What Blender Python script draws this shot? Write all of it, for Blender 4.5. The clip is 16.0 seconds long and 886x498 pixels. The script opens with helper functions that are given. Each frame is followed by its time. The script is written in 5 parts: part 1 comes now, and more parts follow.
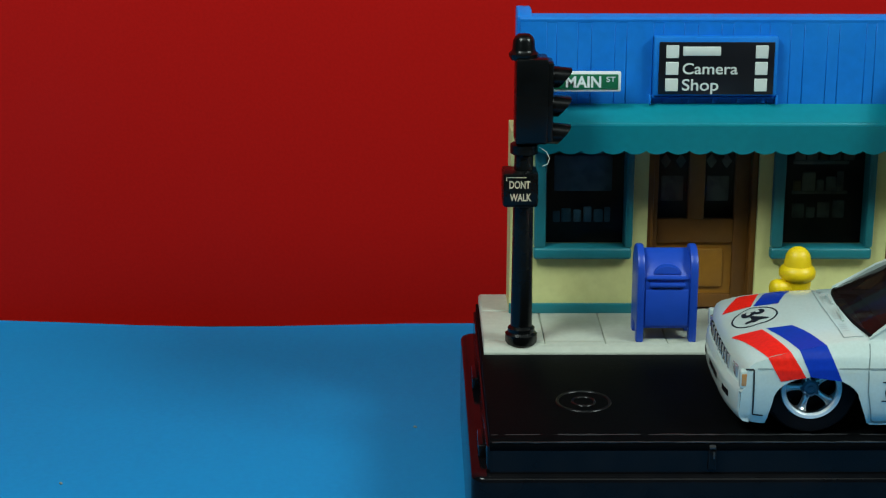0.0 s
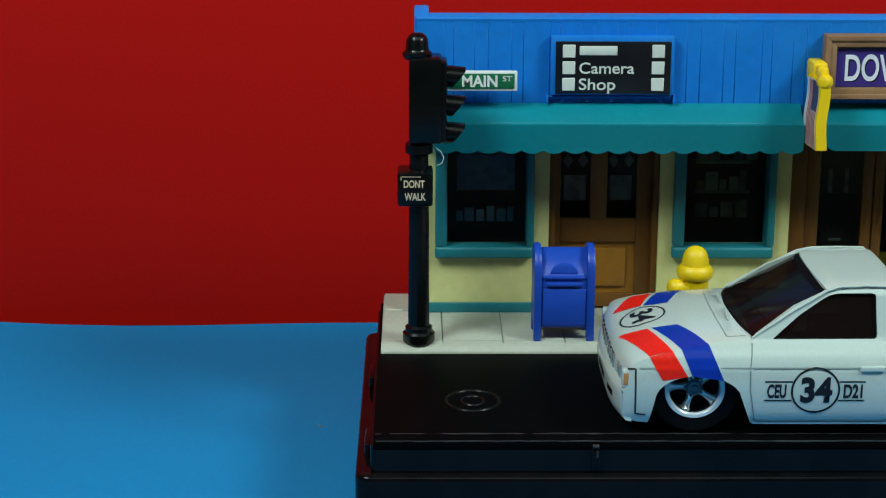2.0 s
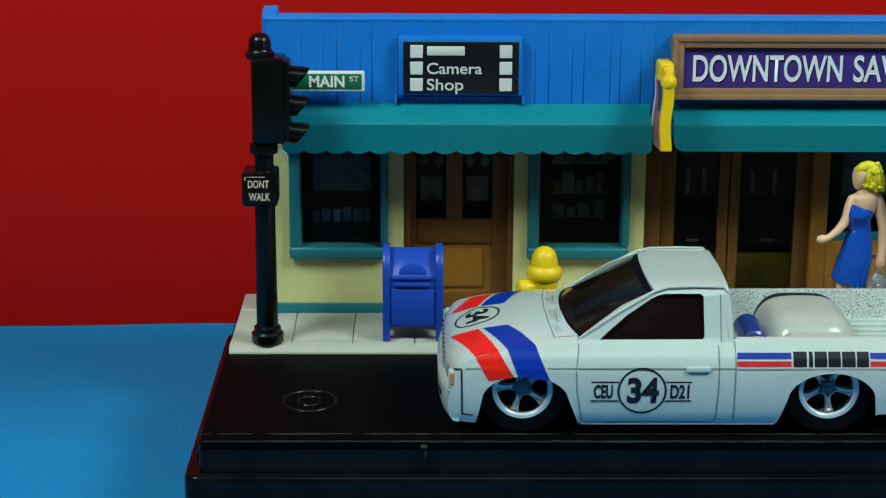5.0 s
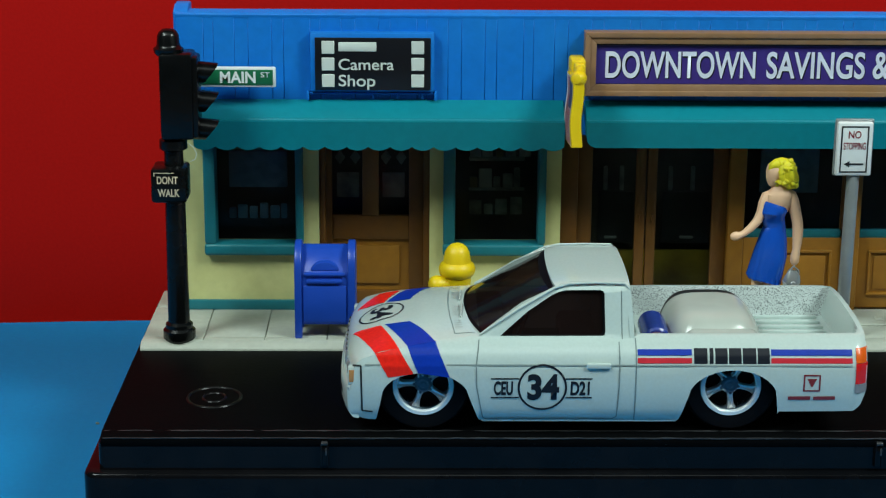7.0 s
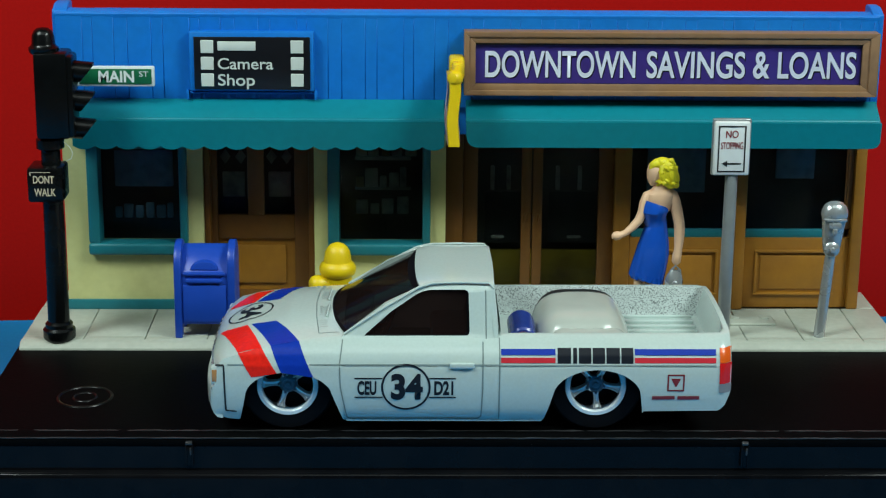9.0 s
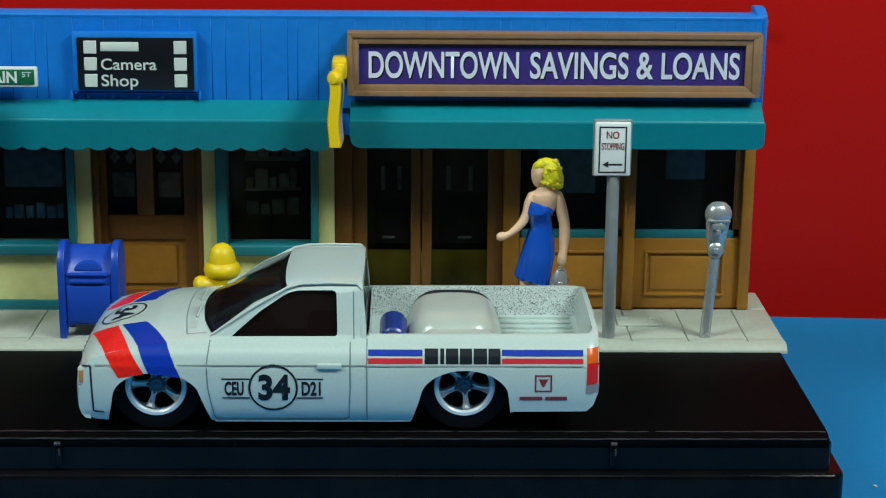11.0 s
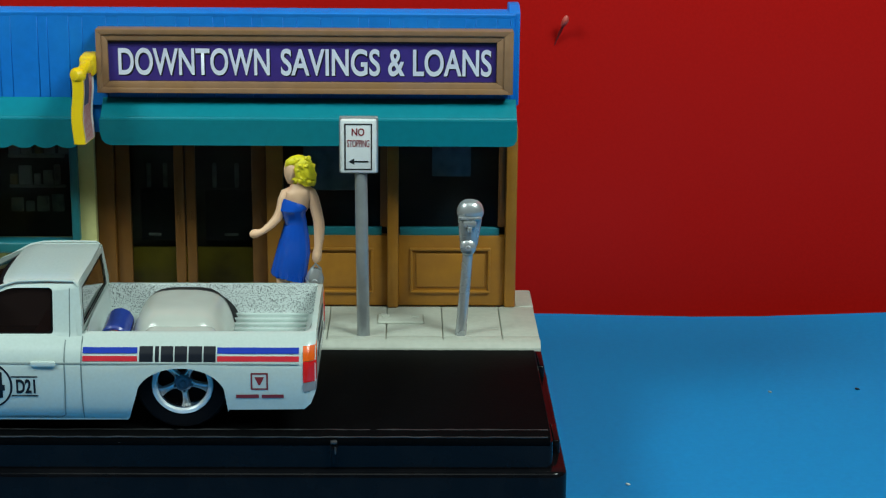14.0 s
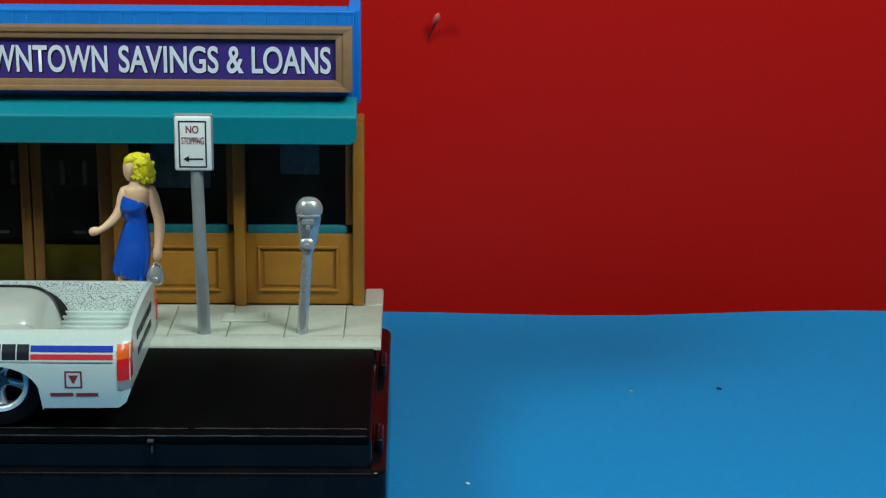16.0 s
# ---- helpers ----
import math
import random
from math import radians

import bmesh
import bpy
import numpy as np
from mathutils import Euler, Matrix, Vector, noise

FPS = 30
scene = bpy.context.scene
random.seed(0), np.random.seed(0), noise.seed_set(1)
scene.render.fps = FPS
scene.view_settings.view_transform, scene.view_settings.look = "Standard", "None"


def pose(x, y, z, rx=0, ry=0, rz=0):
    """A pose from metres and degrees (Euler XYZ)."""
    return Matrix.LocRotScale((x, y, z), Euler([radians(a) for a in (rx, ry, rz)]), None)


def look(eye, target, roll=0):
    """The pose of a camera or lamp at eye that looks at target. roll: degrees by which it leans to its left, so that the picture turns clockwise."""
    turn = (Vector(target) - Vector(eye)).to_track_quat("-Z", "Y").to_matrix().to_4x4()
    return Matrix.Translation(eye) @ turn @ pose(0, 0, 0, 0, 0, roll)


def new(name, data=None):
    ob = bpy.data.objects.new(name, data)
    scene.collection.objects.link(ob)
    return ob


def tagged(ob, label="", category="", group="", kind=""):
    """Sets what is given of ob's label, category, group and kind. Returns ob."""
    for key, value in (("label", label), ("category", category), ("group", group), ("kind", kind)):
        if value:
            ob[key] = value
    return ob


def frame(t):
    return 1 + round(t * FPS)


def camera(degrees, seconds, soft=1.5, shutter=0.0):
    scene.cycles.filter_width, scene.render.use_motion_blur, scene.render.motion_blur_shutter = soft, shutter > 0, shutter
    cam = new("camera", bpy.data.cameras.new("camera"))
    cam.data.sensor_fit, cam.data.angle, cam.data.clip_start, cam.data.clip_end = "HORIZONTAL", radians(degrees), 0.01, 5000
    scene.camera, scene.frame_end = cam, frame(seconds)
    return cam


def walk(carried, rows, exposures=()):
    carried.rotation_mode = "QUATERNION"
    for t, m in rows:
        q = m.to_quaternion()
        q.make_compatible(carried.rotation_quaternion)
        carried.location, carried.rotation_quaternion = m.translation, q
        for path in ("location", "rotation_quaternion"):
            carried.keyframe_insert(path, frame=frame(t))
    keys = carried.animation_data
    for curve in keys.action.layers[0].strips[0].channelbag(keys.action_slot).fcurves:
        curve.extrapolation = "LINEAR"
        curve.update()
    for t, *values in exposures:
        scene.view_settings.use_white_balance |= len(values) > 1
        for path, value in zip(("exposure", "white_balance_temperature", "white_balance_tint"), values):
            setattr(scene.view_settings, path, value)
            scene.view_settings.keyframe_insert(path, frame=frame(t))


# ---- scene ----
cam = camera(26.63, 16.0, soft=1.2)
MM = 0.001
# seconds, eye in millimetres, yaw, pitch, lean
ROWS = [
    (0.0, -56.58, -248.63, 118.70, -0.897, -15.675, 0.266),
    (0.5, -52.83, -248.74, 118.67, -0.894, -15.681, 0.276),
    (1.0, -48.03, -248.89, 118.65, -0.880, -15.690, 0.303),
    (1.5, -43.57, -248.97, 118.70, -0.878, -15.687, 0.298),
    (2.0, -39.83, -249.08, 118.78, -0.873, -15.689, 0.290),
    (2.5, -37.13, -249.14, 118.82, -0.876, -15.686, 0.293),
    (3.0, -33.32, -249.27, 118.88, -0.855, -15.682, 0.305),
    (3.5, -28.86, -249.36, 118.88, -0.843, -15.676, 0.315),
    (4.0, -23.97, -249.51, 118.91, -0.837, -15.657, 0.329),
    (6.5, -4.78, -249.01, 118.15, -0.931, -15.643, 0.353),
    (7.0, -1.37, -248.89, 117.99, -0.935, -15.638, 0.402),
    (7.5, 3.43, -248.70, 117.92, -0.998, -15.640, 0.428),
    (8.0, 8.56, -248.76, 117.94, -1.055, -15.640, 0.434),
    (8.5, 12.77, -248.82, 117.99, -1.099, -15.646, 0.450),
    (9.0, 17.09, -248.87, 118.05, -1.113, -15.653, 0.465),
    (11.5, 41.60, -249.44, 118.42, -1.159, -15.660, 0.496),
    (12.0, 48.88, -249.54, 118.48, -1.167, -15.679, 0.503),
    (12.5, 57.18, -249.48, 118.51, -1.199, -15.695, 0.516),
    (13.0, 62.45, -249.26, 118.45, -1.204, -15.720, 0.517),
    (13.5, 69.53, -249.27, 118.47, -1.201, -15.736, 0.516),
    (14.0, 75.63, -249.15, 118.49, -1.169, -15.745, 0.533),
    (14.5, 83.93, -249.04, 118.48, -1.137, -15.749, 0.559),
    (15.0, 89.38, -248.88, 118.53, -1.105, -15.761, 0.572),
    (15.5, 96.17, -248.55, 118.43, -1.083, -15.774, 0.599),
    (16.0, 102.00, -248.25, 118.29, -1.070, -15.788, 0.611),
]


def eye_row(x, y, z, yaw, pitch, lean):
    e = Vector((x, y, z)) * MM
    a, b = radians(yaw), radians(pitch)
    return look(e, e + Vector((-math.sin(a) * math.cos(b), math.cos(a) * math.cos(b), math.sin(b))), lean)


walk(cam, [(t, eye_row(*r)) for t, *r in ROWS])

# ---------------------------------------------------------------- light
world = bpy.data.worlds.new("room_world")
scene.world = world
world.use_nodes = True
world.node_tree.nodes["Background"].inputs[0].default_value = (0.85, 0.95, 1.0, 1)
world.node_tree.nodes["Background"].inputs[1].default_value = 0.045
scene.view_settings.exposure = 0.0


def lamp(name, eye, target, size, watts, colour):
    data = bpy.data.lights.new(name, "AREA")
    data.shape, data.size, data.energy, data.color = "DISK", size, watts, colour
    ob = new(name, data)
    ob.matrix_world = look(Vector(eye) * MM, Vector(target) * MM)
    return ob


lamp("lamp_left", (-215, -150, 350), (20, 40, 30), 0.15, 1.18, (0.85, 1.0, 0.95))
lamp("lamp_right", (275, -150, 350), (30, 40, 30), 0.15, 1.42, (0.85, 1.0, 0.95))
# Unseen fill lamp added high behind the camera to lift the front faces.
lamp("fill_lamp", (40, -560, 900), (25, 30, 40), 0.5, 1.0, (0.86, 1.0, 0.95))

# ---------------------------------------------------------------- materials


def material(name, colour, rough=0.5, metal=0.0, vary=0.12, scale=300.0, bump=0.0, bump_scale=900.0, coat=0.0, spec=0.5,
             stain=None, stain_scale=60.0, stain_amount=0.3):
    """A procedural surface: base colour with fine and broad variation, roughness variation and relief. Scales are per metre."""
    m = bpy.data.materials.new(name)
    m.use_nodes = True
    n, l = m.node_tree.nodes, m.node_tree.links
    b = n["Principled BSDF"]
    tc = n.new("ShaderNodeTexCoord")
    fine = n.new("ShaderNodeTexNoise")
    fine.inputs["Scale"].default_value, fine.inputs["Detail"].default_value = scale, 6
    l.new(tc.outputs["Object"], fine.inputs["Vector"])
    broad = n.new("ShaderNodeTexNoise")
    broad.inputs["Scale"].default_value, broad.inputs["Detail"].default_value = stain_scale, 3
    l.new(tc.outputs["Object"], broad.inputs["Vector"])
    ramp = n.new("ShaderNodeMapRange")
    ramp.inputs[1].default_value, ramp.inputs[2].default_value = 0.3, 0.7
    ramp.inputs[3].default_value, ramp.inputs[4].default_value = 1 - vary, 1 + vary
    l.new(fine.outputs[0], ramp.inputs[0])
    mul = n.new("ShaderNodeMix")
    mul.data_type, mul.blend_type = "RGBA", "MULTIPLY"
    mul.inputs[0].default_value = 1
    mul.inputs[6].default_value = (*colour, 1)
    l.new(ramp.outputs[0], mul.inputs[7])
    mix = n.new("ShaderNodeMix")
    mix.data_type = "RGBA"
    mix.inputs[7].default_value = (*(stain or [c * 0.75 for c in colour]), 1)
    r2 = n.new("ShaderNodeMapRange")
    r2.inputs[1].default_value, r2.inputs[2].default_value, r2.inputs[4].default_value = 0.45, 0.75, stain_amount
    l.new(broad.outputs[0], r2.inputs[0])
    l.new(r2.outputs[0], mix.inputs[0])
    l.new(mul.outputs[2], mix.inputs[6])
    l.new(mix.outputs[2], b.inputs["Base Color"])
    r3 = n.new("ShaderNodeMapRange")
    r3.inputs[3].default_value, r3.inputs[4].default_value = max(rough * 0.8, 0.02), min(rough * 1.25, 1)
    l.new(broad.outputs[0], r3.inputs[0])
    l.new(r3.outputs[0], b.inputs["Roughness"])
    b.inputs["Metallic"].default_value = metal
    b.inputs["Coat Weight"].default_value = coat
    b.inputs["Coat Roughness"].default_value = 0.08
    b.inputs["Specular IOR Level"].default_value = spec
    if bump:
        bn = n.new("ShaderNodeTexNoise")
        bn.inputs["Scale"].default_value, bn.inputs["Detail"].default_value = bump_scale, 4
        l.new(tc.outputs["Object"], bn.inputs["Vector"])
        bp = n.new("ShaderNodeBump")
        bp.inputs["Strength"].default_value, bp.inputs["Distance"].default_value = bump, 0.0002
        l.new(bn.outputs[0], bp.inputs["Height"])
        l.new(bp.outputs[0], b.inputs["Normal"])
    return m


def speckled(name, light, dark, scale, low, high, rough=0.45):
    """Light paint with a worn dark speckle."""
    m = material(name, light, rough)
    n, l = m.node_tree.nodes, m.node_tree.links
    b = n["Principled BSDF"]
    tc = n["Texture Coordinate"]
    sp = n.new("ShaderNodeTexNoise")
    sp.inputs["Scale"].default_value, sp.inputs["Detail"].default_value = scale, 5
    l.new(tc.outputs["Object"], sp.inputs["Vector"])
    r = n.new("ShaderNodeMapRange")
    r.inputs[1].default_value, r.inputs[2].default_value = low, high
    l.new(sp.outputs[0], r.inputs[0])
    mx = n.new("ShaderNodeMix")
    mx.data_type = "RGBA"
    mx.inputs[6].default_value, mx.inputs[7].default_value = (*light, 1), (*dark, 1)
    l.new(r.outputs[0], mx.inputs[0])
    l.new(mx.outputs[2], b.inputs["Base Color"])
    return m


def clear(name, tint, gloss_rough=0.06, body=None, amount=0.0, ior=1.5):
    """Thin tinted pane: passes tinted light, mirrors by its angle, with some coloured body."""
    m = bpy.data.materials.new(name)
    m.use_nodes = True
    n, l = m.node_tree.nodes, m.node_tree.links
    n.clear()
    out = n.new("ShaderNodeOutputMaterial")
    tr, gl, fr, mx = (n.new("ShaderNode" + k) for k in ("BsdfTransparent", "BsdfGlossy", "Fresnel", "MixShader"))
    tr.inputs[0].default_value = (*tint, 1)
    gl.inputs["Roughness"].default_value = gloss_rough
    fr.inputs[0].default_value = ior
    l.new(fr.outputs[0], mx.inputs[0])
    l.new(gl.outputs[0], mx.inputs[2])
    if body:
        df, m2 = n.new("ShaderNodeBsdfDiffuse"), n.new("ShaderNodeMixShader")
        df.inputs[0].default_value = (*body, 1)
        m2.inputs[0].default_value = amount
        l.new(tr.outputs[0], m2.inputs[1])
        l.new(df.outputs[0], m2.inputs[2])
        l.new(m2.outputs[0], mx.inputs[1])
    else:
        l.new(tr.outputs[0], mx.inputs[1])
    l.new(mx.outputs[0], out.inputs[0])
    return m


RED = material("red_card", (0.51, 0.0078, 0.0055), 0.75, spec=0.06, vary=0.05, scale=1500, bump=0.12, bump_scale=2500, stain=(0.50, 0.012, 0.012), stain_scale=14, stain_amount=0.5)
BLUE = material("blue_card", (0.006, 0.225, 0.54), 0.5, spec=0.10, vary=0.04, scale=900, bump=0.05, bump_scale=1800, stain=(0.007, 0.248, 0.58), stain_scale=18, stain_amount=0.5)
ROOM = material("grey_room_paint", (0.06, 0.064, 0.072), 0.9, scale=5, stain_scale=1)
BLACK = material("gloss_black_plastic", (0.003, 0.0034, 0.0045), 0.12, spec=0.15, vary=0.2, bump=0.04, bump_scale=700, stain=(0.014, 0.012, 0.012), stain_scale=90)
ROAD = material("satin_black_road_plastic", (0.0018, 0.0022, 0.0026), 0.5, spec=0.022, vary=0.25, scale=1600, bump=0.18, bump_scale=2600, stain=(0.0028, 0.0026, 0.0026), stain_scale=40)
RING = material("worn_black_plastic", (0.004, 0.004, 0.0045), 0.3, spec=0.25)
# Lighter grey that paints the highlights on worn black edges.
GLINT = material("grey_edge_highlight_plastic", (0.035, 0.037, 0.040), 0.3, spec=0.5, vary=0.5, scale=260, bump=0.6, bump_scale=500, stain=(0.008, 0.008, 0.009), stain_scale=120, stain_amount=0.9)
IRON = material("black_painted_metal", (0.0025, 0.003, 0.0033), 0.26, spec=0.3, vary=0.2, bump=0.3, bump_scale=800, stain=(0.005, 0.006, 0.006), stain_scale=200)
KERB = material("grey_green_concrete_paint", (0.42, 0.45, 0.385), 0.55, vary=0.06, scale=900, bump=0.15, bump_scale=1500, stain=(0.35, 0.37, 0.31), stain_scale=120, stain_amount=0.6)
CREAM = material("pale_yellow_green_paint", (0.58, 0.57, 0.25), 0.5, vary=0.05, scale=700, bump=0.08, stain=(0.48, 0.46, 0.17), stain_scale=90, stain_amount=0.6)
SKY = material("sky_blue_paint", (0.005, 0.165, 0.59), 0.46, spec=0.25, vary=0.06, scale=700, bump=0.08, stain=(0.010, 0.21, 0.62), stain_scale=110, stain_amount=0.45)
TEAL = material("teal_paint", (0.002, 0.195, 0.25), 0.42, spec=0.25, vary=0.05, scale=700, bump=0.06, stain=(0.003, 0.17, 0.225), stain_scale=80, stain_amount=0.5)
TEALD = material("teal_window_paint", (0.010, 0.165, 0.20), 0.4, vary=0.08, scale=600, bump=0.08, stain=(0.012, 0.11, 0.13), stain_scale=150, stain_amount=0.5)
BROWN = material("tan_brown_paint", (0.32, 0.135, 0.011), 0.46, vary=0.07, scale=700, bump=0.1, stain=(0.21, 0.085, 0.009), stain_scale=120, stain_amount=0.6)
# Darker copy of BROWN, deepened for the shade under the awning.
BROWNSHADE = material("awning_shade_brown_paint", (0.155, 0.060, 0.006), 0.46, vary=0.08, scale=700, bump=0.1, stain=(0.10, 0.036, 0.008), stain_scale=120, stain_amount=0.6)
SIGNWOOD = material("brown_sign_frame_paint", (0.26, 0.145, 0.075), 0.48, vary=0.1, scale=600, bump=0.15, stain=(0.27, 0.135, 0.04), stain_scale=120, stain_amount=0.7)
PURPLE = material("purple_sign_print", (0.045, 0.025, 0.19), 0.35, vary=0.08, scale=500, stain=(0.03, 0.03, 0.24), stain_scale=90)
SIGNBLACK = material("black_sign_print", (0.006, 0.007, 0.010), 0.3)
WHITE = material("white_print", (0.72, 0.76, 0.76), 0.45, vary=0.04)
LILAC = material("pale_lilac_print", (0.66, 0.70, 0.80), 0.45, vary=0.06)
PALE = material("pale_grey_print", (0.60, 0.66, 0.62), 0.45, vary=0.05)
GREEN = material("green_sign_print", (0.006, 0.13, 0.055), 0.35)
YELLOW = material("yellow_plastic", (0.80, 0.55, 0.003), 0.42, vary=0.04, bump=0.05, stain=(0.72, 0.50, 0.003), stain_scale=150)
POSTBLUE = material("mail_blue_plastic", (0.010, 0.062, 0.44), 0.36, vary=0.05, bump=0.12, stain=(0.008, 0.042, 0.35), stain_scale=150)
SILVER = material("silver_paint", (0.50, 0.53, 0.54), 0.26, metal=0.6, vary=0.08, bump=0.2, bump_scale=900, stain=(0.26, 0.27, 0.28), stain_scale=300, stain_amount=0.6)
GREYPOLE = material("grey_steel_paint", (0.30, 0.33, 0.34), 0.3, metal=0.4, vary=0.1, bump=0.25, stain=(0.18, 0.20, 0.21), stain_scale=200)
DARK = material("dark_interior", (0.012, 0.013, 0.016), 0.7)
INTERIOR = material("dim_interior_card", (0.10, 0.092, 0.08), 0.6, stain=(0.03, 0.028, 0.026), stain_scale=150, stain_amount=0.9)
INTBLUE = material("slate_blue_display", (0.20, 0.38, 0.50), 0.5, stain=(0.10, 0.20, 0.28), stain_scale=500, stain_amount=0.8)
INTGREY = material("dim_grey_display", (0.32, 0.35, 0.32), 0.5, stain=(0.10, 0.11, 0.10), stain_scale=400, stain_amount=0.8)
INTOLIVE = material("dim_olive_display", (0.26, 0.23, 0.11), 0.5, stain=(0.10, 0.09, 0.05), stain_scale=400, stain_amount=0.8)
PANE = clear("smoked_window_pane", (0.74, 0.77, 0.77), 0.10, ior=1.17)
SKIN = material("flesh_paint", (0.82, 0.52, 0.33), 0.42, vary=0.04)
DRESS = material("cobalt_dress_paint", (0.008, 0.085, 0.52), 0.2, vary=0.05)
HAIR = material("bright_yellow_hair_paint", (0.78, 0.68, 0.015), 0.45, vary=0.12, scale=1200, bump=0.9, bump_scale=900)
BLACKINK = material("black_print", (0.010, 0.011, 0.013), 0.4)
REDINK = material("dark_red_print", (0.22, 0.02, 0.025), 0.4)
CREAMINK = material("warm_cream_print", (0.62, 0.52, 0.36), 0.45)
FLAGWHITE = material("faded_cloth_print", (0.66, 0.62, 0.60), 0.6, vary=0.08)
CANTON = material("dusty_navy_print", (0.05, 0.05, 0.10), 0.5, vary=0.15)
PINKINK = material("faded_red_print", (0.46, 0.09, 0.08), 0.5)

# ---------------------------------------------------------------- builders (all lengths in millimetres)
BASE = {}


def thing(name, at, label, category, group="", kind=""):
    ob = new(name)
    ob.empty_display_size = 0.002
    ob.location = Vector(at) * MM
    BASE[ob.name] = Vector(at)
    return tagged(ob, label, category, group, kind)


def part(name, bm, mat, parent, label="", smooth=True):
    """Links a bmesh, in millimetres of the whole place, as one mesh under a thing or a part."""
    o = BASE[parent.name] if parent else Vector((0, 0, 0))
    for v in bm.verts:
        v.co = (v.co - o) * MM
    bmesh.ops.recalc_face_normals(bm, faces=bm.faces)
    me = bpy.data.meshes.new(name)
    bm.to_mesh(me)
    bm.free()
    for mm in (mat if isinstance(mat, (list, tuple)) else [mat]):
        me.materials.append(mm)
    if smooth:
        me.shade_smooth()
        me.set_sharp_from_angle(angle=radians(38))
    ob = new(name, me)
    ob.parent = parent
    BASE[ob.name] = o
    return tagged(ob, label)


def setting(name, bm, mat, label, category="", smooth=True):
    return tagged(part(name, bm, mat, None, label, smooth), category=category or name, kind="structure")


def join(bm, other, slot=0):
    me = bpy.data.meshes.new("tmp")
    for f in other.faces:
        f.material_index = slot
    other.to_mesh(me)
    other.free()
    bm.from_mesh(me)
    bpy.data.meshes.remove(me)
    return bm


def box(bm, x0, x1, y0, y1, z0, z1, bev=0.15, seg=2, slot=0):
    t = bmesh.new()
    bmesh.ops.create_cube(t, size=1, matrix=Matrix.LocRotScale(((x0 + x1) / 2, (y0 + y1) / 2, (z0 + z1) / 2), None, (x1 - x0, y1 - y0, z1 - z0)))
    if bev:
        bmesh.ops.bevel(t, geom=t.edges[:], offset=min(bev, (x1 - x0) * 0.45, (y1 - y0) * 0.45, (z1 - z0) * 0.45), segments=seg, affect="EDGES", profile=0.5)
    return join(bm, t, slot)


def lathe(bm, centre, axis, profile, n=24, slot=0, cap=True):
    """Turns (distance along the axis, radius) pairs round the axis through centre."""
    c, a = Vector(centre), Vector(axis).normalized()
    u = a.orthogonal().normalized()
    v = a.cross(u)
    rings = []
    for d, r in profile:
        if r < 1e-6:
            rings.append([bm.verts.new(c + a * d)])
        else:
            rings.append([bm.verts.new(c + a * d + (u * math.cos(2 * math.pi * k / n) + v * math.sin(2 * math.pi * k / n)) * r) for k in range(n)])
    for p, q in zip(rings, rings[1:]):
        for k in range(n):
            j = (k + 1) % n
            loop = [p[k % len(p)], p[j % len(p)], q[j % len(q)], q[k % len(q)]]
            loop = list(dict.fromkeys(loop))
            if len(loop) > 2:
                bm.faces.new(loop).material_index = slot
    for ring in (rings[0], rings[-1]) if cap else ():
        if len(ring) > 2:
            bm.faces.new(ring).material_index = slot
    return bm


def rod(bm, p, q, r0, r1=None, n=16, slot=0):
    p, q = Vector(p), Vector(q)
    L = (q - p).length
    r1 = r0 if r1 is None else r1
    e = min(r0, r1) * 0.15
    return lathe(bm, p, q - p, [(0, r0 - e), (e, r0), (L - e, r1), (L, r1 - e)], n, slot)


def blob(bm, points, n=16, slot=0, flat=1.0):
    """A rounded limb through (x, y, z, radius) knots, with rings square to z or to the limb's run; flat squeezes it in y."""
    rings = []
    for k, (x, y, z, r) in enumerate(points):
        a = Vector(points[max(k - 1, 0)][:3])
        b = Vector(points[min(k + 1, len(points) - 1)][:3])
        d = (b - a).normalized()
        u = d.cross(Vector((0, 1, 0))).normalized()
        v = d.cross(u)
        rings.append([bm.verts.new(Vector((x, y, z)) + u * math.cos(2 * math.pi * j / n) * r + v * math.sin(2 * math.pi * j / n) * r * flat) for j in range(n)])
    for p, q in zip(rings, rings[1:]):
        for j in range(n):
            bm.faces.new((p[j], p[(j + 1) % n], q[(j + 1) % n], q[j])).material_index = slot
    for ring in (rings[0], rings[-1]):
        bm.faces.new(ring).material_index = slot
    return bm


def prism(bm, outline, axis, a, b, bev=0.0, slot=0):
    """Extrudes an outline of pairs along x, y or z from a to b."""
    t = bmesh.new()

    def at(p, d):
        return {"x": (d, p[0], p[1]), "y": (p[0], d, p[1]), "z": (p[0], p[1], d)}[axis]
    lo = [t.verts.new(at(p, a)) for p in outline]
    hi = [t.verts.new(at(p, b)) for p in outline]
    n = len(outline)
    t.faces.new(lo)
    t.faces.new(hi)
    for k in range(n):
        t.faces.new((lo[k], lo[(k + 1) % n], hi[(k + 1) % n], hi[k]))
    bmesh.ops.recalc_face_normals(t, faces=t.faces)
    if bev:
        bmesh.ops.bevel(t, geom=[e for e in t.edges if e.calc_face_angle(0) > 0.6], offset=bev, segments=2, affect="EDGES", profile=0.5)
    return join(bm, t, slot)


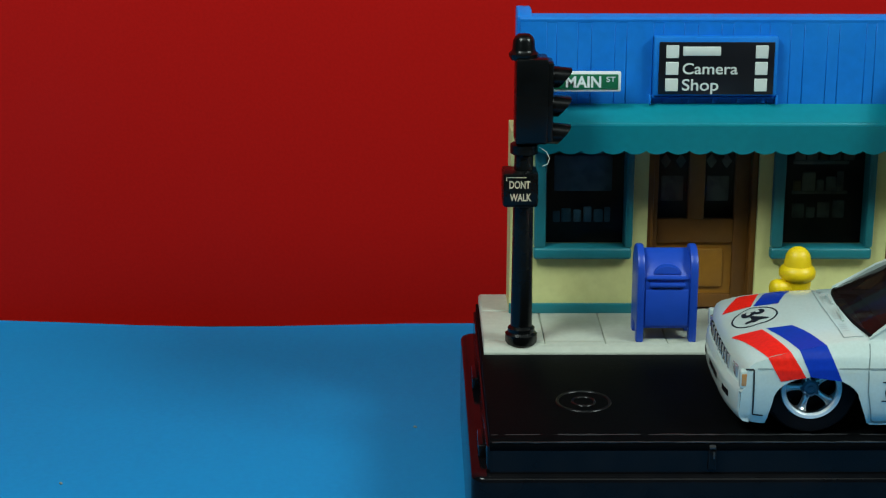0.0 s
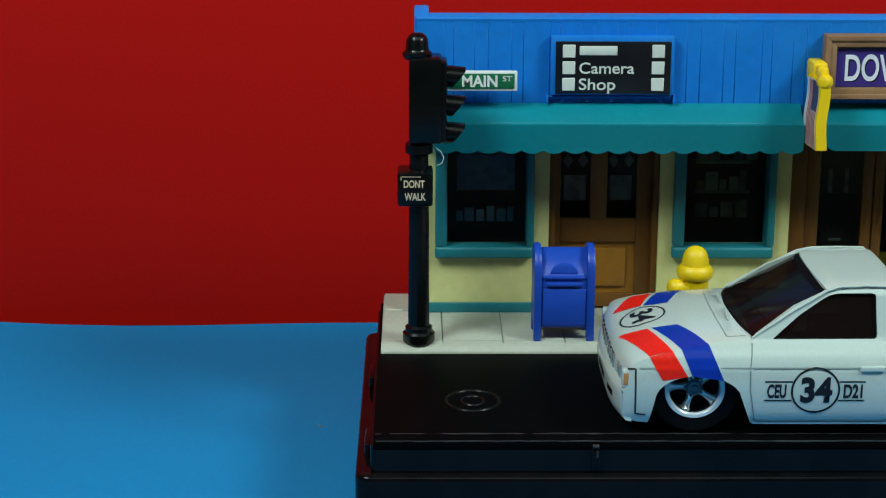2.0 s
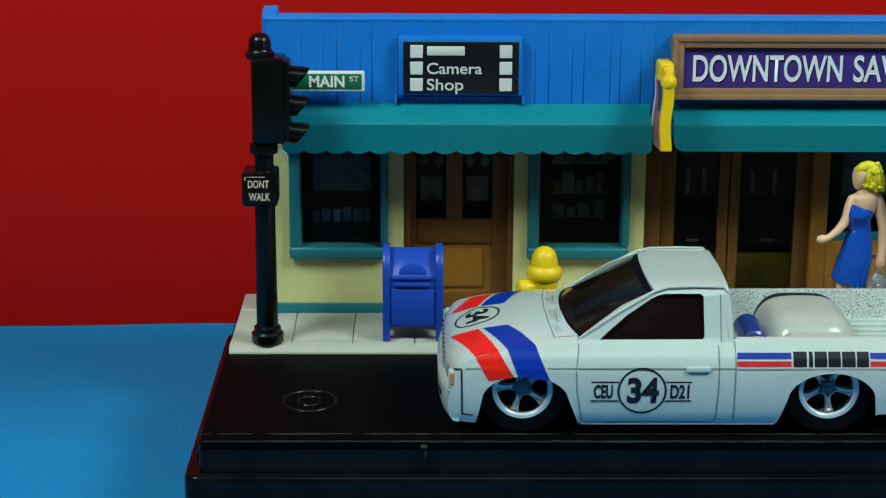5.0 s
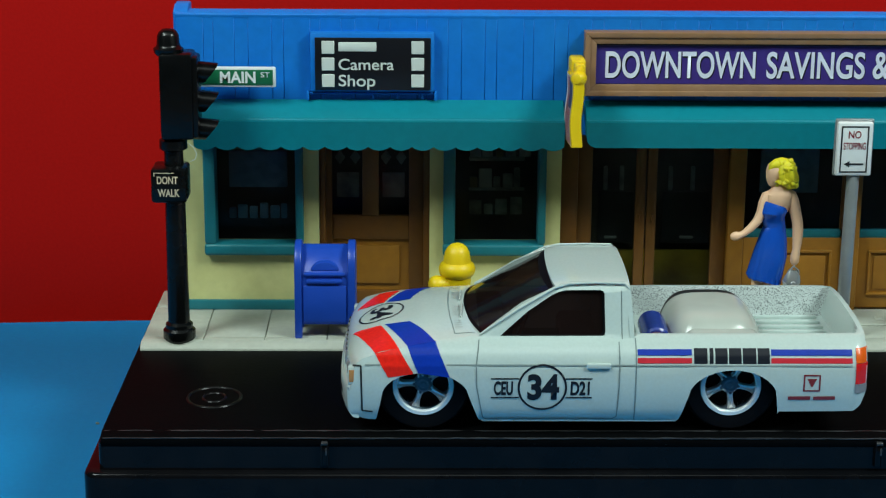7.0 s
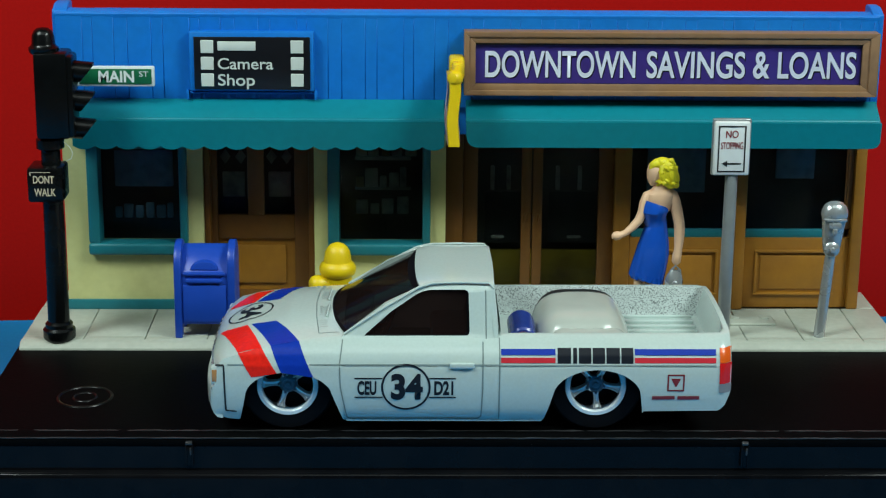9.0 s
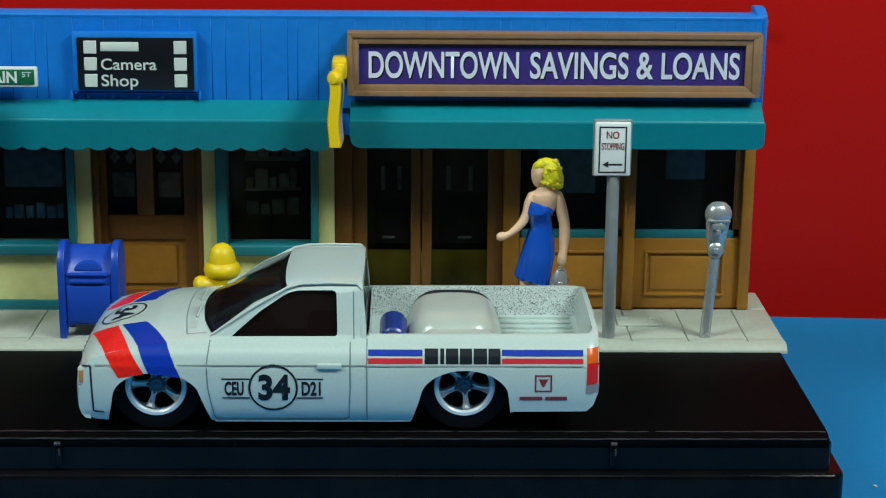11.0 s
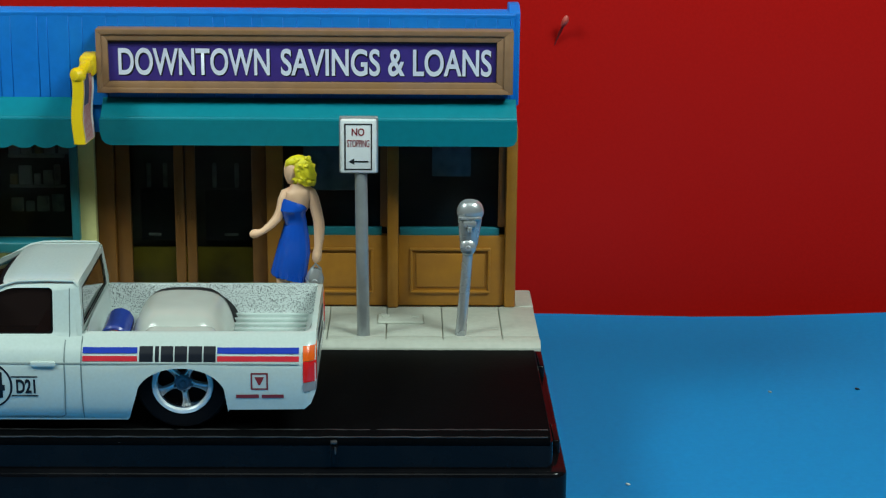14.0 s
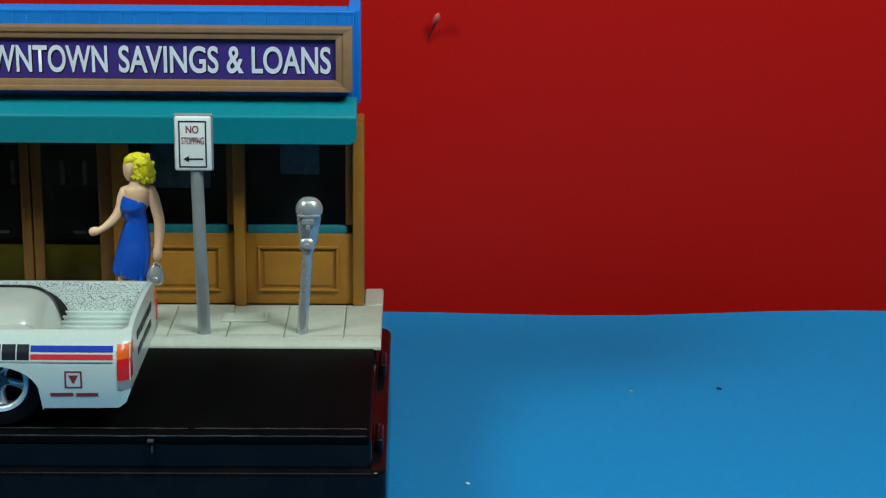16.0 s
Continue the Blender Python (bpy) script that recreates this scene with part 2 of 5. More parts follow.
def lettering(name, text, x, y, z, width, height, parent, mat, yaw=0.0, bold=0.0, lean=0.0, label=""):
    """Raised letters that fill width by height, from the lower left corner, facing the front."""
    cu = bpy.data.curves.new(name, "FONT")
    cu.body, cu.size, cu.extrude, cu.offset, cu.shear = text, 1.0, 0.0, bold, lean
    tmp = new(name, cu)
    bpy.context.view_layer.update()
    me = bpy.data.meshes.new_from_object(tmp.evaluated_get(bpy.context.evaluated_depsgraph_get()))
    bpy.data.objects.remove(tmp)
    co = np.array([v.co[:2] for v in me.vertices])
    lo, size = co.min(0), np.ptp(co, axis=0)
    o = BASE[parent.name]
    c, s = math.cos(radians(yaw)), math.sin(radians(yaw))
    for v in me.vertices:
        px, pz = (v.co.x - lo[0]) / size[0] * width, (v.co.y - lo[1]) / size[1] * height
        v.co = (Vector((x + px * c, y + px * s, z + pz)) - o) * MM
    me.materials.append(mat)
    ob = new(name, me)
    ob.parent = parent
    BASE[ob.name] = o
    return tagged(ob, label)


def bm_(fn, *a, **k):
    return fn(bmesh.new(), *a, **k)


# ---------------------------------------------------------------- setting
bm = bmesh.new()
nx, ny = 60, 40
grid = {}
for i in range(nx + 1):
    for j in range(ny + 1):
        x, y = -390 + 830 * i / nx, -85 + 205 * (j / ny) ** 0.8
        back = max(0, (y - 95) / 25) ** 2
        y += back * (0.018 * (x - 20) + 1.2 * math.sin(x / 38) - 0.6)
        grid[i, j] = bm.verts.new((x, y, back * (0.35 + 0.5 * math.sin(x / 31 + 1) + 0.3 * math.sin(x / 13))))
for i in range(nx):
    for j in range(ny):
        bm.faces.new((grid[i, j], grid[i + 1, j], grid[i + 1, j + 1], grid[i, j + 1]))
ext = bmesh.ops.extrude_face_region(bm, geom=bm.faces[:])
for v in ext["geom"]:
    if isinstance(v, bmesh.types.BMVert):
        v.co.z -= 2.0
setting("table_sheet", bm, BLUE, "matte sky-blue card sheet lying flat on the table", "sheet")
bm = bmesh.new()
box(bm, -400, 450, 0, 5, -2.1, 300, 0.3)
ob = setting("backdrop", bm, RED, "upright red card behind the display", "backdrop")
ob.matrix_world = pose(0, 0.1235, 0, 0, 0, 0.95)
bm = bmesh.new()
box(bm, -420, 470, -430, 200, -30, -2.2, 3)
setting("table", bm, material("dark_table_top", (0.10, 0.08, 0.06), 0.5), "plain dark table under the blue card", "table")
bm = bmesh.new()
box(bm, -720, 770, -860, 330, -260, 1000, 0)
setting("room_walls", bm, ROOM, "plain grey walls, floor and ceiling of the room", "room", smooth=False)

# ---------------------------------------------------------------- display base
R, S = 20.6, 21.8  # road top, pavement top
base = thing("display_base", (24.5, 33, 0), "glossy black plastic display base with a stepped rim", "display base")
def slab(bm, x0, x1, y0, y1, z0, z1, corner, bev):
    """A plate with corners rounded in plan and softened edges."""
    pts = []
    for cx, cy, a0 in ((x1 - corner, y1 - corner, 0), (x0 + corner, y1 - corner, 90), (x0 + corner, y0 + corner, 180), (x1 - corner, y0 + corner, 270)):
        pts += [(cx + corner * math.cos(radians(a0 + k * 15)), cy + corner * math.sin(radians(a0 + k * 15))) for k in range(7)]
    return prism(bm, pts, "z", z0, z1, bev)


bm = bmesh.new()
slab(bm, -48.5, 98.9, -0.4, 66.0, 0, 15.1, 2.2, 0)
top = [e for e in bm.edges if all(abs(v.co.z - 15.1) < 0.01 for v in e.verts)]
bmesh.ops.bevel(bm, geom=top, offset=0.8, segments=4, affect="EDGES", profile=0.5)
part("rim", bm, BLACK, base)
bm = bmesh.new()
slab(bm, -46.3, 96.8, 1.0, 65.3, 14.0, 19.2, 0.9, 0)
part("plinth", bm, BLACK, base)
bm = bmesh.new()
prism(bm, [(1.0, 18.6), (0.8, 19.5), (1.0, 20.1), (2.5, R), (65.2, R), (65.2, 18.6)], "x", -45.9, 96.4, 0.12)
road = part("road_deck", bm, ROAD, base, "satin black road surface")
# grey beads added as the highlight along the worn front edges of the base
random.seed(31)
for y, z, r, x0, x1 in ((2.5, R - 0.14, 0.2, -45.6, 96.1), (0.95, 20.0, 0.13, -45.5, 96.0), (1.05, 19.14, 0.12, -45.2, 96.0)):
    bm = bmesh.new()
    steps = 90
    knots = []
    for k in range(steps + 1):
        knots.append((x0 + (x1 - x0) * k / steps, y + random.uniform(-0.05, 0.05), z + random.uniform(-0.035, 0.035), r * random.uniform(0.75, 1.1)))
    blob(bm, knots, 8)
    part("highlight_bead", bm, GLINT, base)
for x in (-14.0, 65.4):
    bm = bmesh.new()
    box(bm, x - 0.6, x - 0.3, 0.35, 1.2, 15.8, 19.5, 0.14)
    box(bm, x + 0.3, x + 0.6, 0.35, 1.2, 15.8, 19.5, 0.14)
    box(bm, x - 0.5, x + 0.5, 0.5, 1.2, 15.9, 19.3, 0.14)
    tab = part("locking_tab", bm, BLACK, base)
    # grey slivers added for the glints on each tab
    bm = bmesh.new()
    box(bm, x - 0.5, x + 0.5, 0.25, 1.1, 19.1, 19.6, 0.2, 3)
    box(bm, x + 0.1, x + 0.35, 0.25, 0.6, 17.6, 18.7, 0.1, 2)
    part("pale_edge", bm, GLINT, tab)
for x, y in ((-46.7, 7), (-46.7, 36), (97.7, 7), (97.7, 40)):
    bm = bmesh.new()
    box(bm, x - 0.6, x + 0.6, y, y + 7, 14.5, 17.2, 0.4, 3)
    part("locking_tab", bm, BLACK, base)
bm = bmesh.new()
cx, cy = -31.2, 16.0
for r0, r1, wd in ((4.15, 3.8, 1.1), (1.8, 1.55, 1.15)):
    t = bmesh.new()
    lathe(t, (0, 0, 0), (0, 0, 1), [(-0.1, r0 + 0.1), (0.16, r0 - 0.05), (0.2, (r0 + r1) / 2), (0.16, r1 + 0.05), (-0.1, r1 - 0.1)], 48)
    bmesh.ops.transform(t, matrix=Matrix.Translation((cx, cy, R)) @ Matrix.Diagonal((1.0, wd, 1, 1)), verts=t.verts)
    join(bm, t)
part("manhole_ring", bm, RING, base, "raised oval manhole ring moulded in the road")

# ---------------------------------------------------------------- pavement
pave = thing("pavement", (26, 53, R), "pale grey-green moulded concrete pavement with scored joints", "pavement", kind="structure")
bm = bmesh.new()
prism(bm, [(37.7, R - 0.2), (37.8, S - 0.85), (38.6, S - 0.2), (39.2, S - 0.03), (40.0, S - 0.02), (40.05, S - 0.4), (67.2, S - 0.4), (67.2, R - 0.2)], "x", -45.4, 97.5, 0.08)
part("bed", bm, KERB, pave)
JX = [-45.4, -35.4, -25.5, -15.4, -5.5, 4.3, 14.0, 23.8, 33.6, 43.3, 53.0, 62.8, 72.4, 81.7, 91.4, 97.5]
random.seed(12)
for a, b in zip(JX, JX[1:]):
    for y0, y1, bv in ((39.4, 41.35, 0.12), (41.4, 57.4, 0.16)):
        bm = bmesh.new()
        box(bm, a + 0.07, b - 0.07, y0, y1, S - 0.7, S + (0.03 if y0 < 40 else random.uniform(-0.04, 0.02)), bv, 2)
        part("paving_slab", bm, KERB, pave)
for a, b in ((-45.4, -40.0), (94.2, 97.5)):
    bm = bmesh.new()
    box(bm, a + 0.1, b, 57.5, 67.2, S - 0.6, S + 0.02, 0.25, 1)
    part("paving_slab", bm, KERB, pave)
bm = bmesh.new()
box(bm, 70.9, 78.6, 47.6, 52.2, S - 0.1, S + 0.4, 0.25, 3)
box(bm, 71.5, 72.9, 50.0, 51.4, S + 0.3, S + 0.6, 0.2)
box(bm, 76.4, 77.8, 50.0, 51.4, S + 0.3, S + 0.6, 0.2)
part("hatch_plate", bm, KERB, pave)

# ---------------------------------------------------------------- shop building
shop = thing("shop_building", (27, 60, S), "toy shop row building, cream camera shop beside brown bank", "building")
WF, WB, TOP = 56.5, 66.0, 53.4
for x0, x1, z0, z1 in ((-40.5, -34.6, S, TOP), (-34.6, -20.9, S, 33.4), (-20.9, -17.3, S, TOP), (1.3, 5.4, S, TOP), (5.4, 19.8, S, 33.4), (19.8, 23.4, S, TOP)):
    bm = bmesh.new()
    box(bm, x0, x1, WF, WF + 3.0, z0, z1, 0)
    part("shop_wall", bm, CREAM, shop, "pale yellow-green plastered wall", smooth=False)
bm = bmesh.new()
box(bm, -40.5, -38.2, WF + 3, WB, S, TOP, 0)
part("side_wall", bm, CREAM, shop, "pale yellow-green side wall", smooth=False)
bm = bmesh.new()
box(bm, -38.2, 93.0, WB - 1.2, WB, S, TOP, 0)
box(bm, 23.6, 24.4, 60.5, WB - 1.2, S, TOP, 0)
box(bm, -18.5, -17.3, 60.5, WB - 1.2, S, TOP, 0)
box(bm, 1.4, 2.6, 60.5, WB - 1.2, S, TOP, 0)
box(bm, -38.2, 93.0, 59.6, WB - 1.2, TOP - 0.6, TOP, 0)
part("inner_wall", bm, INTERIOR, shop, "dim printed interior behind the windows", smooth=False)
for x0, x1 in ((-40.55, -17.6), (1.7, 23.3)):
    bm = bmesh.new()
    box(bm, x0, x1, WF - 0.55, WF + 0.2, S, S + 1.7, 0.15)
    part("skirting", bm, TEALD, shop, "teal skirting along the wall foot")


def shop_window(x0, x1):
    """Teal frame round a recessed dark pane: x0, x1 are the clear opening."""
    bm = bmesh.new()
    box(bm, x0 - 2.0, x0, WF - 1.3, WF + 0.4, 33.6, TOP, 0.4)
    box(bm, x1, x1 + 1.35, WF - 1.3, WF + 0.4, 33.6, TOP, 0.4)
    box(bm, x0 - 0.3, x0, WF, WF + 2.6, 33.6, TOP, 0)
    box(bm, x1, x1 + 0.3, WF, WF + 2.6, 33.6, TOP, 0)
    win = part("window", bm, TEALD, shop, "teal-framed shop window with a dark pane")
    bm = bmesh.new()
    box(bm, x0 - 2.05, x1 + 1.2, WF - 1.6, WF + 2.2, 31.6, 33.65, 0.5, 3)
    part("sill", bm, TEALD, win)
    bm = bmesh.new()
    box(bm, x0, x1, WF + 2.3, WF + 2.6, 33.6, TOP, 0)
    part("pane", bm, PANE, win, smooth=False)
    return win


shop_window(-34.5, -21.2)
shop_window(5.6, 19.5)
# dim displays behind the panes
random.seed(41)
shelf = [(-32.8, -22.9, 41.9, 48.2, INTBLUE), (-29.6, -24.4, 48.4, 50.6, INTBLUE), (8.0, 17.6, 46.6, 47.3, INTGREY), (8.0, 17.6, 41.4, 41.9, INTGREY)]
x = -32.9
while x < -23.0:
    w = random.uniform(0.9, 1.7)
    shelf.append((x, x + w, 36.4, 36.4 + random.uniform(1.6, 3.0), INTBLUE))
    x += w + random.uniform(0.2, 0.5)
for z, tall in ((47.3, 2.6), (41.9, 3.6), (37.2, 3.2)):
    x = 8.2
    while x < 16.6:
        w = random.uniform(1.0, 2.4)
        shelf.append((x, x + w, z, z + tall * random.uniform(0.5, 1.0), random.choice((INTGREY, INTGREY, INTOLIVE))))
        x += w + random.uniform(0.1, 0.6)
for x0, x1, z0, z1, mt in shelf:
    bm = bmesh.new()
    box(bm, x0, x1, 61.6, 62.4, z0, z1, 0.25)
    part("window_display", bm, mt, shop)

# wooden shop door
DY = 59.6
door = None
# stiles and rails hold the awning's shade in their colour
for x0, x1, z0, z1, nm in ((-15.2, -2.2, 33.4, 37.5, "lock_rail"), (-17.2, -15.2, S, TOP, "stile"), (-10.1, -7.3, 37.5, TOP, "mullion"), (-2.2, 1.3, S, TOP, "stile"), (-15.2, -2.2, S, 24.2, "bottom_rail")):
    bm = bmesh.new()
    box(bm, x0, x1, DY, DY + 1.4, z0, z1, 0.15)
    piece = part("shop_door" if door is None else nm, bm, BROWNSHADE, door or shop, "" if door else "brown panelled wooden shop door with two panes")
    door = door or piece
bm = bmesh.new()
box(bm, -15.2, -2.2, DY + 0.7, DY + 1.2, 24.2, 33.4, 0)
box(bm, -13.7, -3.7, DY + 0.1, DY + 0.8, 25.4, 32.2, 0.5, 2)
part("lower_panel", bm, BROWN, door)
for x0, x1 in ((-15.2, -10.1), (-7.3, -2.2)):
    bm = bmesh.new()
    box(bm, x0, x1, DY + 0.8, DY + 1.0, 37.4, TOP, 0)
    part("pane", bm, PANE, door, smooth=False)
for x0, x1 in ((-17.25, -16.2), (0.3, 1.35)):
    bm = bmesh.new()
    box(bm, x0, x1, WF + 0.9, DY + 0.4, S, TOP, 0.2)
    part("door_jamb", bm, BROWNSHADE, door)
for cx in (-12.6, -4.8):
    for k in (-1, 1):
        bm = bmesh.new()
        prism(bm, [(cx + k * 1.3, 46.0), (cx + k * 1.3 + 0.9, 47.3), (cx + k * 1.3, 48.6), (cx + k * 1.3 - 0.9, 47.3)], "y", DY + 1.6, DY + 1.8)
        part("leaded_diamond", bm, INTGREY, door)
    bm = bmesh.new()
    box(bm, cx - 1.9, cx + 1.9, 61.5, 62.0, 40.2, 44.6, 0.2)
    part("window_display", bm, INTGREY, shop)

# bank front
# the first pier takes the shade-darkened brown, the others the plain one
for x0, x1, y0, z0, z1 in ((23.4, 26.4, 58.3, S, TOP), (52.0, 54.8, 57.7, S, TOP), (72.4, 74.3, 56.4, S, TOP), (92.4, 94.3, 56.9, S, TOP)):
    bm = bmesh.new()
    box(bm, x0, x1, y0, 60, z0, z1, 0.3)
    part("bank_pier", bm, BROWNSHADE if x0 < 30 else BROWN, shop, "tan-brown moulded pier")
bm = bmesh.new()
box(bm, 92.8, 94.2, 60, WB, S, TOP, 0)
part("side_wall", bm, BROWN, shop, "tan-brown side wall")
for x0, x1 in ((54.8, 72.4), (74.3, 92.4)):
    bm = bmesh.new()
    box(bm, x0, x1, 58.0, 59.5, S, 34.2, 0.1)
    pan = part("bank_panel", bm, BROWN, shop, "tan-brown moulded panel below the bank window")
    bm = bmesh.new()
    a, b, c, d = x0 + 2.0, x1 - 2.4, 24.1, 32.1
    for q in ((a, b, d - 0.45, d), (a, b, c, c + 0.45), (a, a + 0.45, c + 0.45, d - 0.45), (b - 0.45, b, c + 0.45, d - 0.45)):
        box(bm, q[0], q[1], 57.5, 58.2, q[2], q[3], 0.15)
    box(bm, a + 1.0, b - 1.0, 57.75, 58.2, c + 1.0, d - 1.0, 0.25)
    part("moulding", bm, BROWN, pan)
    bm = bmesh.new()
    box(bm, x0 + 0.2, x1 - 0.9, 58.3, 59.4, 33.95, 35.6, 0.3)
    part("sill", bm, TEALD, pan, "teal window sill")
    bm = bmesh.new()
    box(bm, x0, x1, 58.9, 59.2, 35.6, TOP, 0)
    part("pane", bm, PANE, pan, smooth=False)
    bm = bmesh.new()
    box(bm, x1 - 1.2, x1 - 0.9, 58.2, 58.8, 35.8, TOP, 0)
    box(bm, x1 - 0.9, x1, 58.0, 59.4, 35.8, TOP, 0)
    part("frame", bm, BROWNSHADE, pan)
# door leaves are coloured darker for the shade under the awning
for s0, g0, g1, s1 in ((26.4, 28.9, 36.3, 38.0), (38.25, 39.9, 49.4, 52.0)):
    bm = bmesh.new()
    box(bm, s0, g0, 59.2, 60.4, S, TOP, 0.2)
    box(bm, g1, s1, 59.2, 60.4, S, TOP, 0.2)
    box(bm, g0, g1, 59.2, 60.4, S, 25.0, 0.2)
    leaf = part("bank_door", bm, BROWNSHADE, shop, "brown-framed glazed bank door")
    bm = bmesh.new()
    box(bm, g0, g1, 59.8, 60.1, 25.0, TOP, 0)
    part("pane", bm, PANE, leaf, smooth=False)
    bm = bmesh.new()
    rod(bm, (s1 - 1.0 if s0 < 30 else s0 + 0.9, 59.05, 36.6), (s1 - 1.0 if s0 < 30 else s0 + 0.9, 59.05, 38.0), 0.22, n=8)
    part("door_handle", bm, BROWNSHADE, leaf)
OCHRE = material("ochre_counter_print", (0.55, 0.38, 0.03), 0.6, stain=(0.26, 0.17, 0.02), stain_scale=200, stain_amount=0.9)
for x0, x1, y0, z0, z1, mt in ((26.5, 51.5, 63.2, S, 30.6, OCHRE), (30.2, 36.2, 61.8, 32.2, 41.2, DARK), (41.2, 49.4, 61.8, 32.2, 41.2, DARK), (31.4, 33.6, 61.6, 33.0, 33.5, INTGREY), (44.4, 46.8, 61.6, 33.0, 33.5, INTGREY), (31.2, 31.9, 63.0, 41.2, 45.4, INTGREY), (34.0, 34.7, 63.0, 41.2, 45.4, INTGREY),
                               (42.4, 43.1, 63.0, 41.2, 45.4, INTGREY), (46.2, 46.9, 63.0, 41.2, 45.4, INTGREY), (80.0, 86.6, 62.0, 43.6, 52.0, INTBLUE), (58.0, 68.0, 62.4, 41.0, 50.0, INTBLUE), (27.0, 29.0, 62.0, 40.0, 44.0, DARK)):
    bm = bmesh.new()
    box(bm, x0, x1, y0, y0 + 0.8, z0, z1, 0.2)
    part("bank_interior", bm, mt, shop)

# boarded upper front
bm = bmesh.new()
box(bm, -39.4, 92.8, 51.4, WB, TOP, 70.3, 0)
part("upper_body", bm, SKY, shop, smooth=False)
x = -39.6
n = 0
while x < 92.6:
    w = min((4.3, 1.6, 3.4, 2.2, 3.8, 1.9)[n % 6], 92.95 - x)
    bm = bmesh.new()
    box(bm, x + 0.015, x + w - 0.015, 50.6 + 0.05 * (n % 2), 51.6, 58.0, 73.0, 0.09, 1)
    part("board", bm, SKY, shop)
    x += w
    n += 1
bm = bmesh.new()
prism(bm, [(50.5, 72.95), (50.5, 73.15), (50.75, 73.35), (52.9, 73.7), (53.4, 73.6), (53.7, 73.1), (53.8, 70.2), (51.3, 70.2)], "x", -39.7, 93.1, 0.1)
part("coping", bm, SKY, shop, "sky-blue roof edge with a rounded lip")
for x0, x1 in ((-40.1, -37.7), (92.0, 93.9)):
    bm = bmesh.new()
    prism(bm, [(51.6, 58), (50.9, 73.5), (53.4, 74.45), (56.5, 74.45), (57.0, 58)], "x", x0, x1, 0.3)
    part("end_post", bm, SKY, shop)


def awning(x0, x1, scallop):
    """Sloping upper sheet and a hanging valance, with a scalloped lower edge or a plain one."""
    bm = bmesh.new()
    prism(bm, [(51.0, 59.0), (50.4, 59.4), (46.6, 56.9), (46.4, 56.3), (47.6, 55.6), (51.0, 57.6)], "x", x0, x1, 0.16)
    box(bm, x0 + 0.3, x1 - 0.3, 47.6, 56.6, 53.6, 55.4, 0)
    ob = part("awning", bm, TEAL, shop, "teal shop awning with a scalloped edge" if scallop else "teal bank awning with a plain edge")
    low = [(x0, 53.0)]
    if scallop:
        k = max(1, round((x1 - x0) / 3.6))
        p = (x1 - x0) / k
        low = []
        for i in range(k):
            for j in range(8):
                u = j / 8
                low.append((x0 + (i + u) * p, 52.45 - 0.62 * math.sin(math.pi * u) ** 0.8))
        low.append((x1, 52.5))
    else:
        low = [(x0, 54.6), (x0 + 0.25, 53.3), (x0 + 0.8, 52.7), (x0 + 1.6, 52.4), (x1 - 1.2, 52.4), (x1 - 0.4, 52.7), (x1, 53.4)]
    bm = bmesh.new()
    prism(bm, low + [(x1, 56.7), (x0, 56.7)], "y", 45.6, 46.5)
    for v in bm.verts:
        v.co.y += 0.0 if v.co.z > 56 else 0.5 * (56.7 - v.co.z) / 4.2
    part("valance", bm, TEAL, ob, smooth=False)


awning(-36.8, 22.9, True)
awning(26.4, 93.4, False)

# signs on the building
sign = thing("shop_sign", (-8, 50.5, 60), "black camera shop name board with white lettering in a blue frame", "sign")
bm = bmesh.new()
box(bm, -18.1, 1.9, 49.0, 50.7, 60.9, 70.5, 0.25)
part("frame", bm, SKY, sign)
bm = bmesh.new()
box(bm, -18.3, 1.9, 49.9, 50.7, 60.3, 60.6, 0.1)
box(bm, -18.7, -18.3, 49.3, 50.7, 59.4, 60.9, 0.1)
box(bm, 1.9, 2.3, 49.3, 50.7, 59.4, 60.9, 0.1)
for x in (-16, -12, -8, -4, 0):
    box(bm, x - 0.25, x + 0.25, 50.1, 50.7, 59.5, 60.4, 0.1)
part("bracket", bm, SKY, sign)
bm = bmesh.new()
box(bm, -17.3, 1.3, 48.75, 49.2, 61.2, 69.7, 0.1)
board = part("panel", bm, SIGNBLACK, sign, "black sign face")
for z in (67.1, 64.4, 61.7):
    for x in (-16.2, -1.8):
        bm = bmesh.new()
        box(bm, x, x + 2.05, 48.6, 48.9, z, z + 2.1, 0.08, 1)
        part("white_square", bm, PALE, sign)
bm = bmesh.new()
box(bm, -13.5, -7.4, 48.6, 48.9, 67.5, 69.0, 0.2)
part("name_bar", bm, PALE, sign)
lettering("sign_text", "Camera", -13.5, 48.62, 64.5, 8.9, 1.85, sign, PALE, bold=0.012)
lettering("sign_text", "Shop", -13.5, 48.62, 61.25, 5.9, 2.5, sign, PALE, bold=0.012)

sign = thing("bank_sign", (59, 50.5, 60.6), "long purple bank name board in a brown wooden frame", "sign")
bm = bmesh.new()
xa, xb, za, zb = 26.0, 92.7, 60.6, 70.9
for i, w, wr, y0, y1 in ((0.0, 0.85, 1.5, 47.6, 50.7), (0.3, 1.85, 2.65, 47.85, 50.5)):
    xl, xr, zl, zr = xa + i, xb - i, za + i, zb - i
    for quad in ([(xl, zl), (xr, zl), (xb - wr, za + w), (xa + w, za + w)], [(xl, zr), (xa + w, zb - w), (xb - wr, zb - w), (xr, zr)], [(xl, zl), (xa + w, za + w), (xa + w, zb - w), (xl, zr)], [(xr, zl), (xr, zr), (xb - wr, zb - w), (xb - wr, za + w)]):
        prism(bm, quad, "y", y0, y1, 0.1)
part("frame", bm, SIGNWOOD, sign)
bm = bmesh.new()
